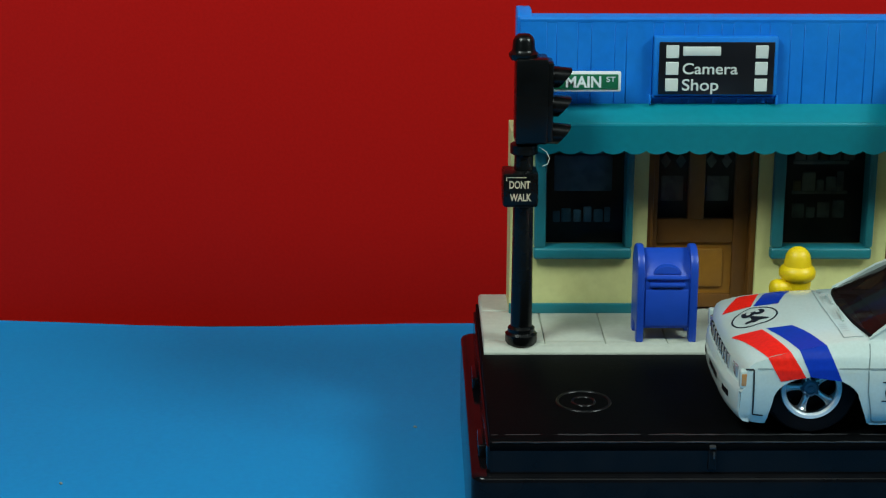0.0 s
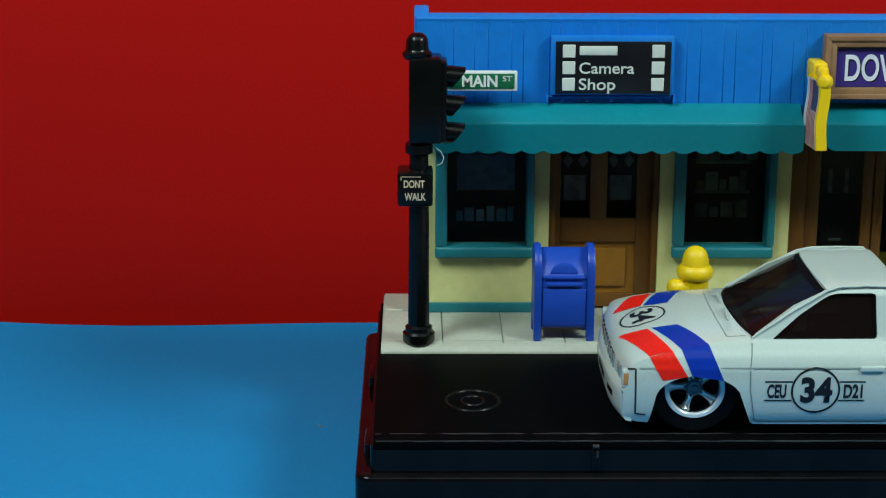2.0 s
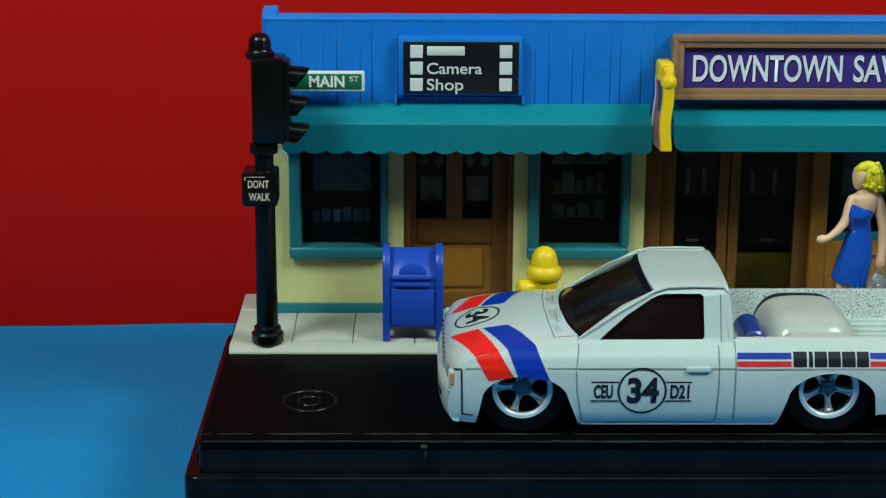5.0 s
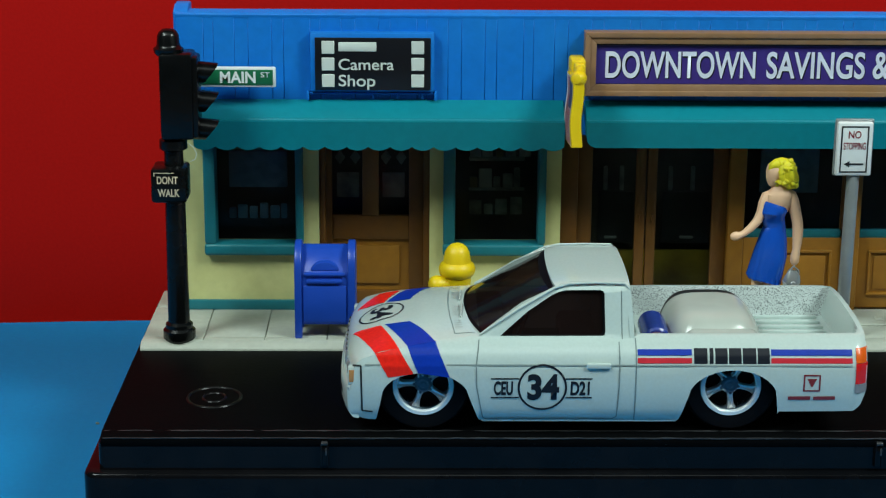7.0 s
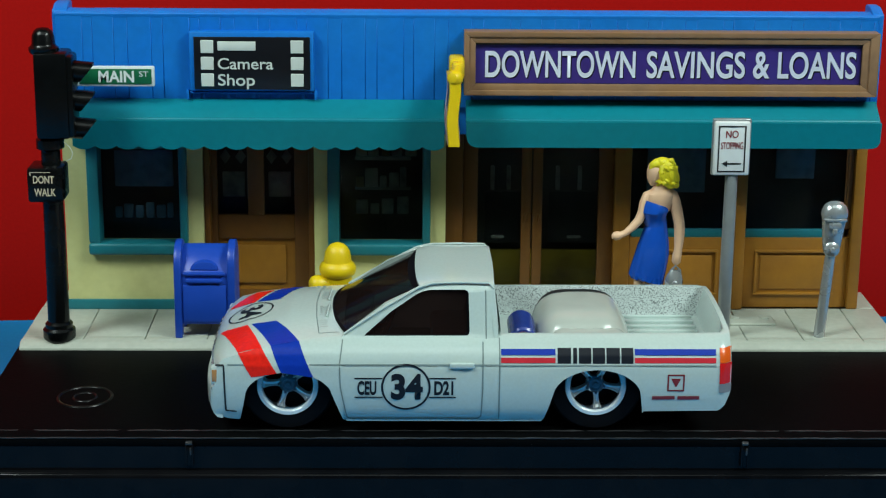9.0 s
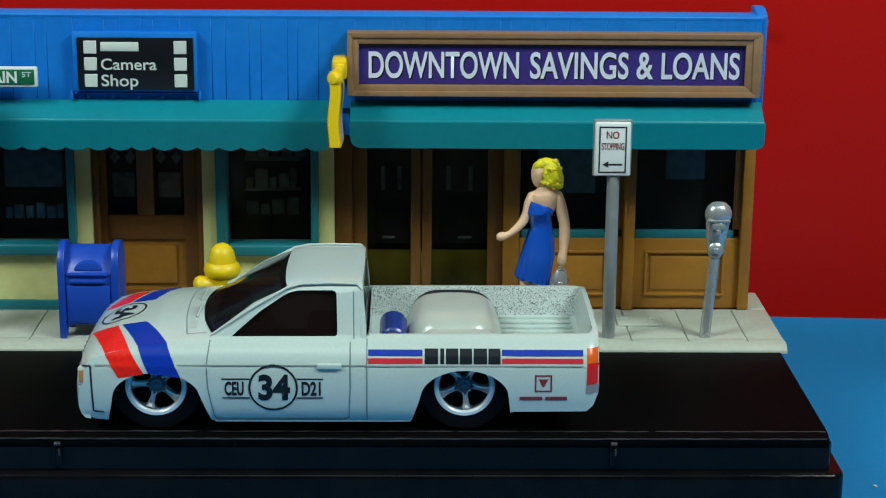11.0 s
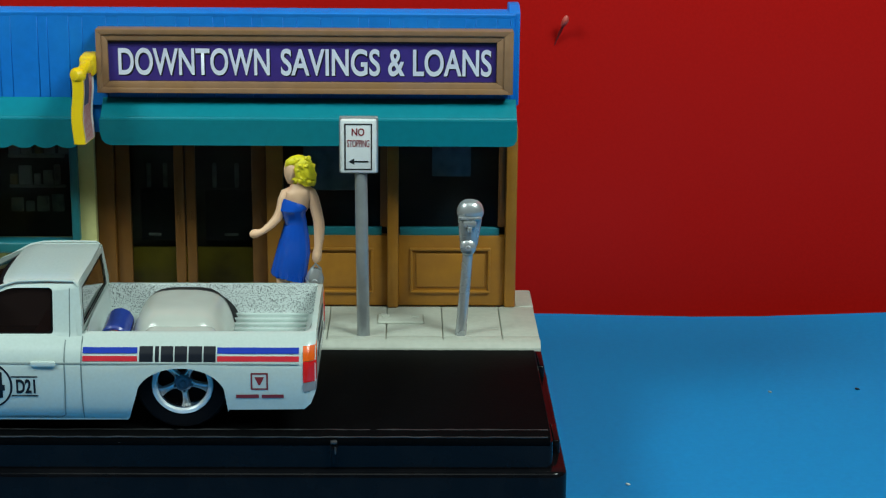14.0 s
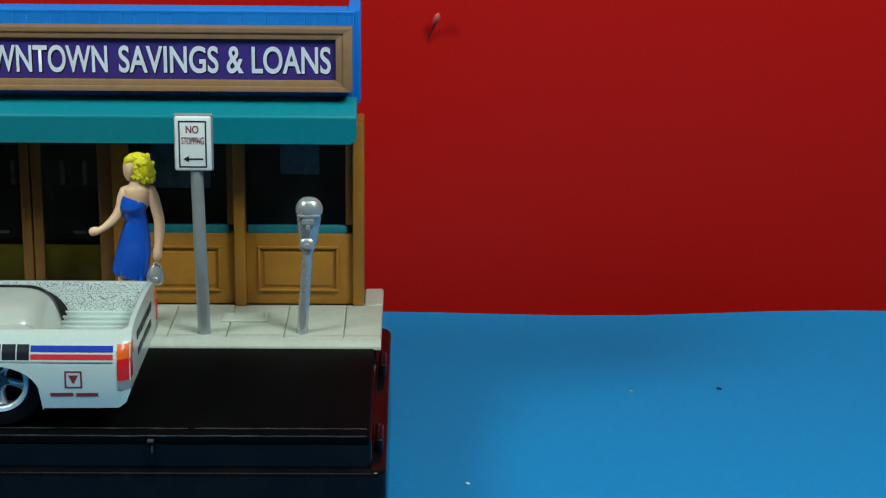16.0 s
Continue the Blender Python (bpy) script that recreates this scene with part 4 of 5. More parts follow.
def low_z(x):
    for c, rz, left, right in ((0.2, 3.75, -6.9, 8.0), (43.9, 4.2, 36.4, 50.6)):
        if left < x < right:
            d = abs(x - c)
            z = 26.4 + rz * math.sqrt(max(0.0, 1 - (d / 6.3) ** 2))
            if d > 6.2:
                end = right if x > c else left
                z = lerp(abs(x - end), [(0, 22.7), (abs(end - c) - 6.2, 26.9)])
            return z
    return lerp(x, [(-11.4, 24.8), (-10.4, 23.6), (-8.8, 23.0), (-6.9, 22.8), (-6.8, 22.7), (50.5, 22.7), (50.6, 24.3), (61.2, 24.4), (62.2, 25.2), (62.9, 27.0)])


def nose(x, dy):
    """Rounds the front in plan and draws the tail in a little."""
    k = max(0.0, 1 - (x + 11.4) / 7.0)
    return x + k * (1.5 * (abs(dy) / 15.3) ** 3.4 - 0.5)


def unnose(x, dy):
    g = x
    for _ in range(12):
        g -= nose(g, dy) - x
    return g


PAINT = material("gloss_white_car_paint", (0.485, 0.585, 0.56), 0.24, vary=0.03, scale=2500, coat=0.4, stain=(0.455, 0.56, 0.535), stain_scale=120)
SPECK = speckled("speckled_bed_wear", (0.52, 0.59, 0.58), (0.05, 0.06, 0.065), 5600, 0.49, 0.64)
TYRE = material("black_tyre_plastic", (0.004, 0.004, 0.005), 0.6, spec=0.08)
CHROME = material("bright_chrome", (0.90, 0.92, 0.93), 0.14, metal=1.0, vary=0.02)
TINT = clear("smoked_car_glass", (0.24, 0.18, 0.18), 0.08, body=(0.022, 0.014, 0.013), amount=0.35, ior=1.25)
TUB = material("dark_maroon_interior_plastic", (0.11, 0.022, 0.025), 0.4)
LIP = material("bright_silver_rim", (0.78, 0.84, 0.86), 0.25, metal=0.15)
SPOKE = material("polished_chrome_spoke", (0.90, 0.93, 0.94), 0.14, metal=0.35, vary=0.02)
HUB = material("blue_grey_hub_metal", (0.09, 0.14, 0.18), 0.3, metal=0.6)
AMBER = material("amber_lens_paint", (0.46, 0.22, 0.08), 0.25)
ORANGE = material("orange_lens_paint", (0.75, 0.11, 0.01), 0.25)
LENSRED = material("red_lens_paint", (0.62, 0.012, 0.012), 0.25)
LENSGREY = material("grey_lens_paint", (0.25, 0.25, 0.26), 0.3)
STRIPERED = material("red_stripe_print", (0.80, 0.018, 0.010), 0.3, vary=0.1, scale=1800, spec=0.2)
STRIPEBLUE = material("blue_stripe_print", (0.004, 0.034, 0.36), 0.3, vary=0.08, scale=1800, spec=0.2)
STRIPEROSE = material("crimson_stripe_print", (0.60, 0.03, 0.045), 0.36, vary=0.1, spec=0.2)
SEAM = material("panel_gap_shade", (0.17, 0.23, 0.23), 0.5)
GAP = material("dark_gap_and_shadow", (0.012, 0.015, 0.016), 0.5)
VENT = material("vent_relief_shade", (0.34, 0.39, 0.38), 0.4)
INK = material("navy_black_print", (0.010, 0.013, 0.020), 0.4, spec=0.2)
PUTTY = material("pale_grey_cover_plastic", (0.43, 0.47, 0.43), 0.22, vary=0.03, stain=(0.39, 0.43, 0.39), stain_scale=100)
CANBLUE = material("blue_tank_paint", (0.02, 0.05, 0.30), 0.25)

truck = thing("pickup_truck", (25.5, YC, R), "white lowered toy pickup with red and blue stripes on the road", "truck")

# stations along the truck; each is one half section, mirrored about the middle
xs = [-11.4, -11.2, -11.0, -10.85, -10.7, -10.62, -10.55, -10.3, -10.1, -9.7, -9.2, -8.6, -8.0, -7.4, -6.95]
x = -6.9
while x < 8.0:
    xs.append(x)
    x += 0.24 if (x < -5.0 or x > 5.0) else 0.6
xs += [8.0, 8.05] + [8.6 + k * 1.55 for k in range(14)] + [29.9, 30.35, 30.4]
x = 31.0
while x < 36.3:
    xs.append(x)
    x += 1.0
x = 36.42
while x < 50.6:
    xs.append(x)
    x += 0.24 if (x < 39.0 or x > 48.8) else 0.6
xs += [50.62, 51.5, 53, 55, 57, 59, 60.6, 61.2, 61.25, 61.6, 62.2, 62.5, 62.75, 62.9]
ROWN = 13


def half_section(x):
    """(dy, z, slot) from the lower edge up the side and across the top to the middle."""
    lo, hi = low_z(x), edge_z(x)
    tail = lerp(x, [(60, 0), (61.8, 0.1), (62.9, 0.9)])
    pts = []
    for k in range(ROWN):
        z = lo + (hi - lo) * k / (ROWN - 1)
        pts.append((half_width(z) - tail, z, 0))
    w = pts[-1][0]
    if 30.38 < x < 61.9:
        for a, z in ((w - 0.25, hi + 0.12), (w - 0.85, hi + 0.1), (w - 1.05, hi - 0.2), (w - 1.25, 31.4), (w - 1.7, 30.5), (w * 0.55, 30.4), (w * 0.25, 30.4), (0, 30.4)):
            pts.append((a, z, 1 if 31 < z < 34.8 else 0))
    elif 8.02 < x < 30.0:
        for a, z in ((w - 0.2, hi - 0.1), (w - 0.6, hi - 0.1), (w - 0.7, hi - 1), (w - 0.7, 30), (w - 0.8, 26), (w * 0.55, 26), (w * 0.25, 26), (0, 26)):
            pts.append((a, z, 0))
    else:
        for f in (0.96, 0.9, 0.82, 0.7, 0.55, 0.38, 0.2, 0.0):
            pts.append((w * f, top_z(x, w * f), 0))
    return pts


bm = bmesh.new()
rings = []
for x in xs:
    h = half_section(x)
    near = [(-d, z, s) for d, z, s in h]
    far = [(d, z, s) for d, z, s in reversed(h[:-1])]
    rings.append([(bm.verts.new((nose(x, d), YC + d, z)), s) for d, z, s in near + far])
for p, q in zip(rings, rings[1:]):
    for k in range(len(p) - 1):
        f = bm.faces.new((p[k][0], p[k + 1][0], q[k + 1][0], q[k][0]))
        f.material_index = 1 if p[k][1] + p[k + 1][1] + q[k][1] + q[k + 1][1] > 1 else 0
for ring in (rings[0], rings[-1]):
    bm.faces.new([v for v, _ in ring])
body = part("body", bm, [PAINT, SPECK], truck, "gloss white slammed truck body with an open bed")

bm = bmesh.new()
box(bm, -9.5, 61, YC - 5.6, YC + 5.6, R + 0.9, 30.2, 0.3)
box(bm, 9.0, 35.5, YC - 11.5, YC + 11.5, R + 1.2, 25.8, 0.3)
box(bm, 51.5, 61, YC - 11.5, YC + 11.5, 24.6, 30.2, 0.3)
part("chassis", bm, TYRE, truck, "black underbody")


# wheels: tyre, dished polished rim with five grooved spokes, hub
def wheel(x, side, turn):
    c = Vector((x, YC + side * 13.1, R + 6.8))
    a = Vector((0, side, 0))
    bm = bmesh.new()
    lathe(bm, c, a, [(-6.6, 4.4), (-6.8, 6.2), (-6.4, 6.7), (-0.9, 6.75), (-0.2, 6.3), (-0.05, 5.3), (-0.1, 4.45), (-0.8, 4.3)], 44, cap=False)
    tyre = part("wheel", bm, TYRE, truck, "black tyre with a polished five-spoke rim")
    bm = bmesh.new()
    lathe(bm, c, a, [(-0.9, 4.3), (-0.1, 4.38), (0.08, 4.28), (0.1, 3.8), (0.0, 3.68), (-0.4, 3.6), (-0.5, 4.1)], 56, cap=False)
    part("rim", bm, LIP, tyre, "bright silver rim lip")
    bm = bmesh.new()
    lathe(bm, c, a, [(-0.35, 3.66), (-0.7, 3.45), (-0.95, 3.42), (-1.3, 3.2), (-2.3, 3.15), (-2.4, 3.7)], 56, cap=False)
    part("barrel", bm, CHROME, tyre, "mirror-bright inner barrel")
    bm = bmesh.new()
    lathe(bm, c, a, [(-2.6, 3.9), (-2.2, 3.7), (-2.2, 0)], 32)
    part("wheel_well_disc", bm, TYRE, tyre)
    for k in range(5):
        t = radians(turn + 72 * k)
        u, v = Vector((math.cos(t), 0, math.sin(t))), Vector((-math.sin(t), 0, math.cos(t)))
        bm = bmesh.new()
        cs = []
        for r, w, d, g in ((0.7, 0.85, -0.95, 0.0), (1.15, 0.52, -1.0, 0.02), (1.7, 0.38, -1.0, 0.22), (2.5, 0.4, -0.9, 0.34), (3.1, 0.52, -0.8, 0.3), (3.45, 0.75, -0.72, 0.1)):
            cs.append([bm.verts.new(c + u * r + v * o * w + a * (d + e)) for o, e in ((-1, -0.9), (-0.92, -0.1), (-0.72, 0.1), (-0.45, 0.06), (-0.3, 0.02 - g), (0.3, 0.02 - g), (0.45, 0.06), (0.72, 0.1), (0.92, -0.1), (1, -0.9))])
        for p, q in zip(cs, cs[1:]):
            for j in range(9):
                bm.faces.new((p[j], p[j + 1], q[j + 1], q[j]))
            bm.faces.new((p[9], p[0], q[0], q[9]))
        part("spoke", bm, SPOKE, tyre, "chrome spoke with a shallow groove", smooth=False)
        bm = bmesh.new()
        lathe(bm, c + u * 1.3 + a * -1.0, a, [(-0.1, 0.2), (0.16, 0.2), (0.2, 0.12), (0.1, 0.1), (0.1, 0)], 10)
        part("lug", bm, HUB, tyre)
    bm = bmesh.new()
    lathe(bm, c, a, [(-1.9, 1.35), (-1.0, 1.3), (-0.88, 1.15), (-0.7, 1.0), (-0.55, 0.9), (-0.55, 0.74), (-0.68, 0.68), (-0.68, 0.45), (-0.52, 0.36), (-0.5, 0)], 28)
    part("hub", bm, HUB, tyre, "dark blue-grey hub cap")


for x, turn in ((0.05, 180), (43.9, 204)):
    for side in (-1, 1):
        wheel(x, side, turn)


# cab: two side frames with window openings, roof, glass
def cab_w(z):
    return lerp(z, [(33.8, 13.35), (34.8, 12.6), (36, 12.15), (41.0, 10.75), (41.6, 10.3), (42.0, 9.6)])


def loops(outer, hole, n):
    """Two closed runs of equal length through matching corner lists."""
    res = []
    for keys in (outer, hole):
        run = []
        for (a, b), (c, d) in zip(keys, keys[1:] + keys[:1]):
            run += [(a + (c - a) * k / n, b + (d - b) * k / n) for k in range(n)]
        res.append(run)
    return res


OUT = [(7.3, 34.3), (18.0, 33.9), (28.6, 33.9), (29.9, 33.9), (29.95, 36.0), (29.45, 40.85), (29.2, 41.6), (28.6, 41.92), (21.0, 41.92), (19.6, 41.72), (18.2, 41.1), (14.0, 39.2), (8.4, 35.2)]
HOLE = [(11.1, 34.62), (18.0, 34.6), (25.35, 34.6), (25.75, 34.9), (25.85, 35.4), (25.7, 40.6), (25.5, 40.9), (25.1, 41.05), (20.2, 41.02), (19.2, 40.8), (18.3, 40.4), (14.8, 38.1), (10.95, 34.85)]
for side in (-1, 1):
    bm = bmesh.new()
    o, h = loops(OUT, HOLE, 5)
    n = len(o)
    sk = []
    for depth in (0.0, 0.75):
        sk.append(([bm.verts.new((p, YC + side * (cab_w(z) - depth), z)) for p, z in o], [bm.verts.new((p, YC + side * (cab_w(z) - depth), z)) for p, z in h]))
    (oo, oh), (io, ih) = sk
    for k in range(n):
        j = (k + 1) % n
        bm.faces.new((oo[k], oo[j], oh[j], oh[k]))
        bm.faces.new((io[k], io[j], ih[j], ih[k]))
        bm.faces.new((oo[k], oo[j], io[j], io[k]))
        bm.faces.new((oh[k], oh[j], ih[j], ih[k]))
    side_frame = part("cab_side", bm, PAINT, truck, "white cab side with a door window opening")
    bm = bmesh.new()
    g = [bm.verts.new((p, YC + side * (cab_w(z) - 0.55), z)) for p, z in h]
    bm.faces.new(g)
    part("side_glass", bm, TINT, side_frame, "smoked side glass", smooth=False)
    bm = bmesh.new()
    inner = [(18.3 + (a - 18.3) * 0.955, 38.0 + (b - 38.0) * 0.92) for a, b in h]
    p = [bm.verts.new((a, YC + side * (cab_w(b) - 0.42), b)) for a, b in h]
    q = [bm.verts.new((a, YC + side * (cab_w(b) - 0.42), b)) for a, b in inner]
    for k in range(n):
        bm.faces.new((p[k], p[(k + 1) % n], q[(k + 1) % n], q[k]))
    part("window_seal", bm, TYRE, side_frame, "black window seal", smooth=False)

bm = bmesh.new()
NX, NY = 14, 20
gr = {}
for i in range(NX + 1):
    for j in range(NY + 1):
        s = -1 + 2 * j / NY
        dy = 10.35 * math.sin(s * math.pi / 2 * 0.98)
        u = i / NX
        xf, xr = 18.1 + 0.9 * abs(s) ** 2, 29.5 - 0.25 * abs(s)
        xx = xf + (xr - xf) * u
        e = 1 - abs(s) ** 5
        z = 41.33 + (0.62 * e) + 0.22 * (1 - s * s) * min(1, u * 4 + 0.15) * (1 if u < 0.9 else max(0.25, 1 - ((u - 0.9) / 0.1) ** 2 * 0.75)) - 0.25 * max(0, 0.12 - u) / 0.12
        gr[i, j] = bm.verts.new((xx, YC + dy, z))
for i in range(NX):
    for j in range(NY):
        bm.faces.new((gr[i, j], gr[i + 1, j], gr[i + 1, j + 1], gr[i, j + 1]))
ext = bmesh.ops.extrude_face_region(bm, geom=bm.faces[:])
for v in ext["geom"]:
    if isinstance(v, bmesh.types.BMVert):
        v.co.z -= 0.55
part("roof", bm, PAINT, truck, "white domed cab roof")


def glass_sheet(name, low, high, mat, label, thick=0.25, n=16, m=8):
    bm = bmesh.new()
    g = {}
    for i in range(n + 1):
        s = -1 + 2 * i / n
        a, b = Vector(low(s)), Vector(high(s))
        for j in range(m + 1):
            g[i, j] = bm.verts.new(a.lerp(b, j / m))
    for i in range(n):
        for j in range(m):
            bm.faces.new((g[i, j], g[i + 1, j], g[i + 1, j + 1], g[i, j + 1]))
    return part(name, bm, mat, truck, label)


ws = glass_sheet("windshield", lambda s: (5.9 + 2.3 * abs(s) ** 2.2, YC + 12.1 * s, 35.75 - 0.75 * s * s), lambda s: (18.3 + 0.9 * s * s, YC + 10.0 * s, 41.53 - 0.2 * s * s), TINT, "smoked windshield")
bm = bmesh.new()
for hgt0, hgt1 in ((0.0, 0.035), (0.90, 1.0)):
    rows = []
    for i in range(17):
        s = -1 + 2 * i / 16
        a = Vector((5.9 + 2.3 * abs(s) ** 2.2, YC + 12.1 * s, 35.75 - 0.75 * s * s))
        b = Vector((18.3 + 0.9 * s * s, YC + 10.0 * s, 41.53 - 0.2 * s * s))
        off = Vector((-0.04, 0, 0.08))
        rows.append([bm.verts.new(a.lerp(b, f) + off) for f in (hgt0, hgt1)])
    for p, q in zip(rows, rows[1:]):
        bm.faces.new((p[0], p[1], q[1], q[0]))
part("windshield_seal", bm, TYRE, ws, "black windshield band", smooth=False)

o, h = loops([(-12.9, 34.2), (12.9, 34.2), (11.6, 38.0), (10.3, 41.5), (-10.3, 41.5), (-11.6, 38.0)], [(-10.3, 35.4), (10.3, 35.4), (9.8, 38.0), (8.9, 40.6), (-8.9, 40.6), (-9.8, 38.0)], 4)
bm = bmesh.new()
n = len(o)
back = lambda z: 29.95 - 0.07 * (z - 34)
A = [[bm.verts.new((back(z) - d, YC + y, z)) for y, z in run] for d in (0, 0.6) for run in (o, h)]
for k in range(n):
    j = (k + 1) % n
    bm.faces.new((A[0][k], A[0][j], A[1][j], A[1][k]))
    bm.faces.new((A[2][k], A[2][j], A[3][j], A[3][k]))
    bm.faces.new((A[1][k], A[1][j], A[3][j], A[3][k]))
    bm.faces.new((A[0][k], A[0][j], A[2][j], A[2][k]))
rp = part("cab_back", bm, PAINT, truck, "white cab back panel")
bm = bmesh.new()
bm.faces.new([bm.verts.new((back(z) - 0.15, YC + y, z)) for y, z in h])
part("rear_glass", bm, TINT, rp, "smoked rear glass", smooth=False)
bm = bmesh.new()
q2 = [(y * 0.95, 38.1 + (z - 38.1) * 0.9) for y, z in h]
p = [bm.verts.new((back(z) + 0.02, YC + y, z)) for y, z in h]
q = [bm.verts.new((back(z) + 0.02, YC + y, z)) for y, z in q2]
for k in range(n):
    bm.faces.new((p[k], p[(k + 1) % n], q[(k + 1) % n], q[k]))
part("rear_seal", bm, TYRE, rp, smooth=False)

# cab interior
inn = bmesh.new()
box(inn, 9.0, 29.0, YC - 11.6, YC + 11.6, 26.2, 27.2, 0.2)
box(inn, 7.4, 12.0, YC - 11.0, YC + 11.0, 27.0, 34.6, 0.8)
tub = part("interior", inn, TUB, truck, "dark maroon moulded cab interior")
bm = bmesh.new()
box(bm, 20.5, 27.0, YC - 10.8, YC + 10.8, 27.0, 31.6, 1.0)
prism(bm, [(25.4, 30.6), (27.4, 39.6), (28.8, 39.6), (28.6, 30.6)], "y", YC - 10.6, YC + 10.6, 0.5)
part("bench_seat", bm, TUB, tub)
bm = bmesh.new()
lathe(bm, (14.2, YC - 5.5, 34.4), (-1, 0, 0.45), [(-0.2, 2.6), (0.0, 2.85), (0.25, 2.6), (0.0, 2.4), (-0.2, 2.6)], 24)
rod(bm, (11.5, YC - 5.5, 33.4), (14.2, YC - 5.5, 34.4), 0.35, n=8)
part("steering_wheel", bm, TUB, tub)

for side in (-1, 1):
    bm = bmesh.new()
    blob(bm, [(8.0, YC + side * 12.55, 35.0, 0.16), (13.6, YC + side * 11.55, 38.55, 0.2), (18.6, YC + side * 10.75, 41.35, 0.2), (20.6, YC + side * 10.35, 41.88, 0.2), (24.5, YC + side * 10.25, 42.0, 0.2), (28.6, YC + side * 10.3, 41.92, 0.2), (29.3, YC + side * 10.7, 41.2, 0.16)], 8)
    part("drip_rail", bm, PAINT, truck)

# bed: ribs, moulded cover, tank
for k in range(9):
    y = YC - 9.6 + k * 2.4
    bm = bmesh.new()
    box(bm, 49.0, 60.6, y - 0.42, y + 0.42, 30.3, 30.9, 0.2)
    part("bed_rib", bm, PAINT, truck)
def dome(cx, cy, lx, ly, h):
    """A soft-cornered hump with a broad, nearly flat top."""
    bm = bmesh.new()
    n, m = 48, 14
    ring0 = None
    for j in range(m + 1):
        f = j / m * math.pi / 2
        r, up = math.cos(f) ** 0.42, math.sin(f) ** 0.55
        ring = []
        for k in range(n):
            a = 2 * math.pi * k / n
            px = math.copysign(abs(math.cos(a)) ** 0.55, math.cos(a)) * (lx - 1.5 * up) * max(r, 0.02)
            py = math.copysign(abs(math.sin(a)) ** 0.55, math.sin(a)) * (ly - 1.3 * up) * max(r, 0.02)
            ring.append(bm.verts.new((cx + px, cy + py, 30.7 + h * up)))
        if ring0:
            for k in range(n):
                bm.faces.new((ring0[k], ring0[(k + 1) % n], ring[(k + 1) % n], ring[k]))
        ring0 = ring
    bm.faces.new(ring0)
    return bm


bm = dome(42.6, YC + 0.2, 7.4, 9.3, 5.55)
cover = part("bed_cover", bm, PUTTY, truck, "smooth pale grey moulded cover in the bed")
# black copy set back; its rim draws the shadow behind the cover
bm = dome(42.6, YC + 1.15, 7.3, 9.2, 5.5)
part("cover_shadow", bm, GAP, cover, "black shell standing in for the shadow behind the cover")
bm = bmesh.new()
t = bmesh.new()
box(t, 37.9, 48.6, YC - 11.2, YC - 6.5, 30.5, 34.4, 1.5, 5)
join(bm, t)
part("bed_cover_step", bm, PUTTY, truck)
bm = bmesh.new()
lathe(bm, (33.7, YC - 8.4, 32.7), (0.0, 1, 0.08), [(0, 1.7), (0.3, 2.0), (6.8, 2.0), (7.2, 1.5), (7.3, 0)], 24)
tank = part("bed_tank", bm, CANBLUE, truck, "small blue tank lying in the bed")
bm = bmesh.new()
lathe(bm, (33.7, YC - 8.45, 32.7), (0.0, -1, -0.08), [(-0.4, 1.6), (0.2, 1.5), (0.35, 1.0), (0.4, 0)], 20)
part("tank_end", bm, CHROME, tank)


# surface prints and seams that follow the body
def on_side(x, z, lift=0.06):
    w = half_width(z) - lerp(x, [(60, 0), (61.8, 0.1), (62.9, 0.9)])
    return (x, YC - w - lift, z)


def on_top(x, dy, lift=0.05):
    return (x, YC + dy, top_z(unnose(x, dy), dy) + lift)


def patch(bm, fn, c00, c10, c01, c11, n=8, m=14):
    g = {}
    for i in range(n + 1):
        for j in range(m + 1):
            u, v = i / n, j / m
            p = [(c00[k] * (1 - u) + c10[k] * u) * (1 - v) + (c01[k] * (1 - u) + c11[k] * u) * v for k in (0, 1)]
            g[i, j] = bm.verts.new(fn(*p))
    for i in range(n):
        for j in range(m):
            bm.faces.new((g[i, j], g[i + 1, j], g[i + 1, j + 1], g[i, j + 1]))
    return bm


def ribbon(name, fn, pts, width, mat, label=""):
    bm = bmesh.new()
    for (a, b), (c, d) in zip(pts, pts[1:]):
        L = math.hypot(c - a, d - b)
        nx_, ny_ = -(d - b) / L * width / 2, (c - a) / L * width / 2
        patch(bm, fn, (a + nx_, b + ny_), (a - nx_, b - ny_), (c + nx_, d + ny_), (c - nx_, d - ny_), max(1, int(width / 0.22)), max(1, int(L / 0.7)))
    return part(name, bm, mat, truck, label)


for mat, q in ((STRIPERED, ((-10.2, -4.0), (-6.1, -5.8), (-6.75, -14.45), (-3.45, -14.1), (-4.9, 29.5), (-1.3, 30.05))), (STRIPEBLUE, ((-5.5, -5.7), (-1.9, -6.4), (-2.2, -13.9), (1.75, -13.35), (-0.7, 30.15), (3.8, 29.5)))):
    bm = bmesh.new()
    patch(bm, on_top, *q[:4])
    zl, zr = edge_z(unnose(q[2][0], 14)) + 0.09, edge_z(unnose(q[3][0], 14)) + 0.09
    patch(bm, on_side, (q[2][0], zl), (q[3][0], zr), q[4], q[5])
    part("stripe", bm, mat, truck, "red diagonal stripe" if mat is STRIPERED else "blue diagonal stripe")
for mat, q in ((STRIPERED, ((-9.9, 6.6), (-5.9, 5.0), (-6.6, 13.0), (-3.3, 12.7))), (STRIPEBLUE, ((-5.5, 4.9), (-2.0, 3.9), (-2.3, 12.6), (1.4, 12.2)))):
    part("stripe", bm_(patch, on_top, *q), mat, truck)


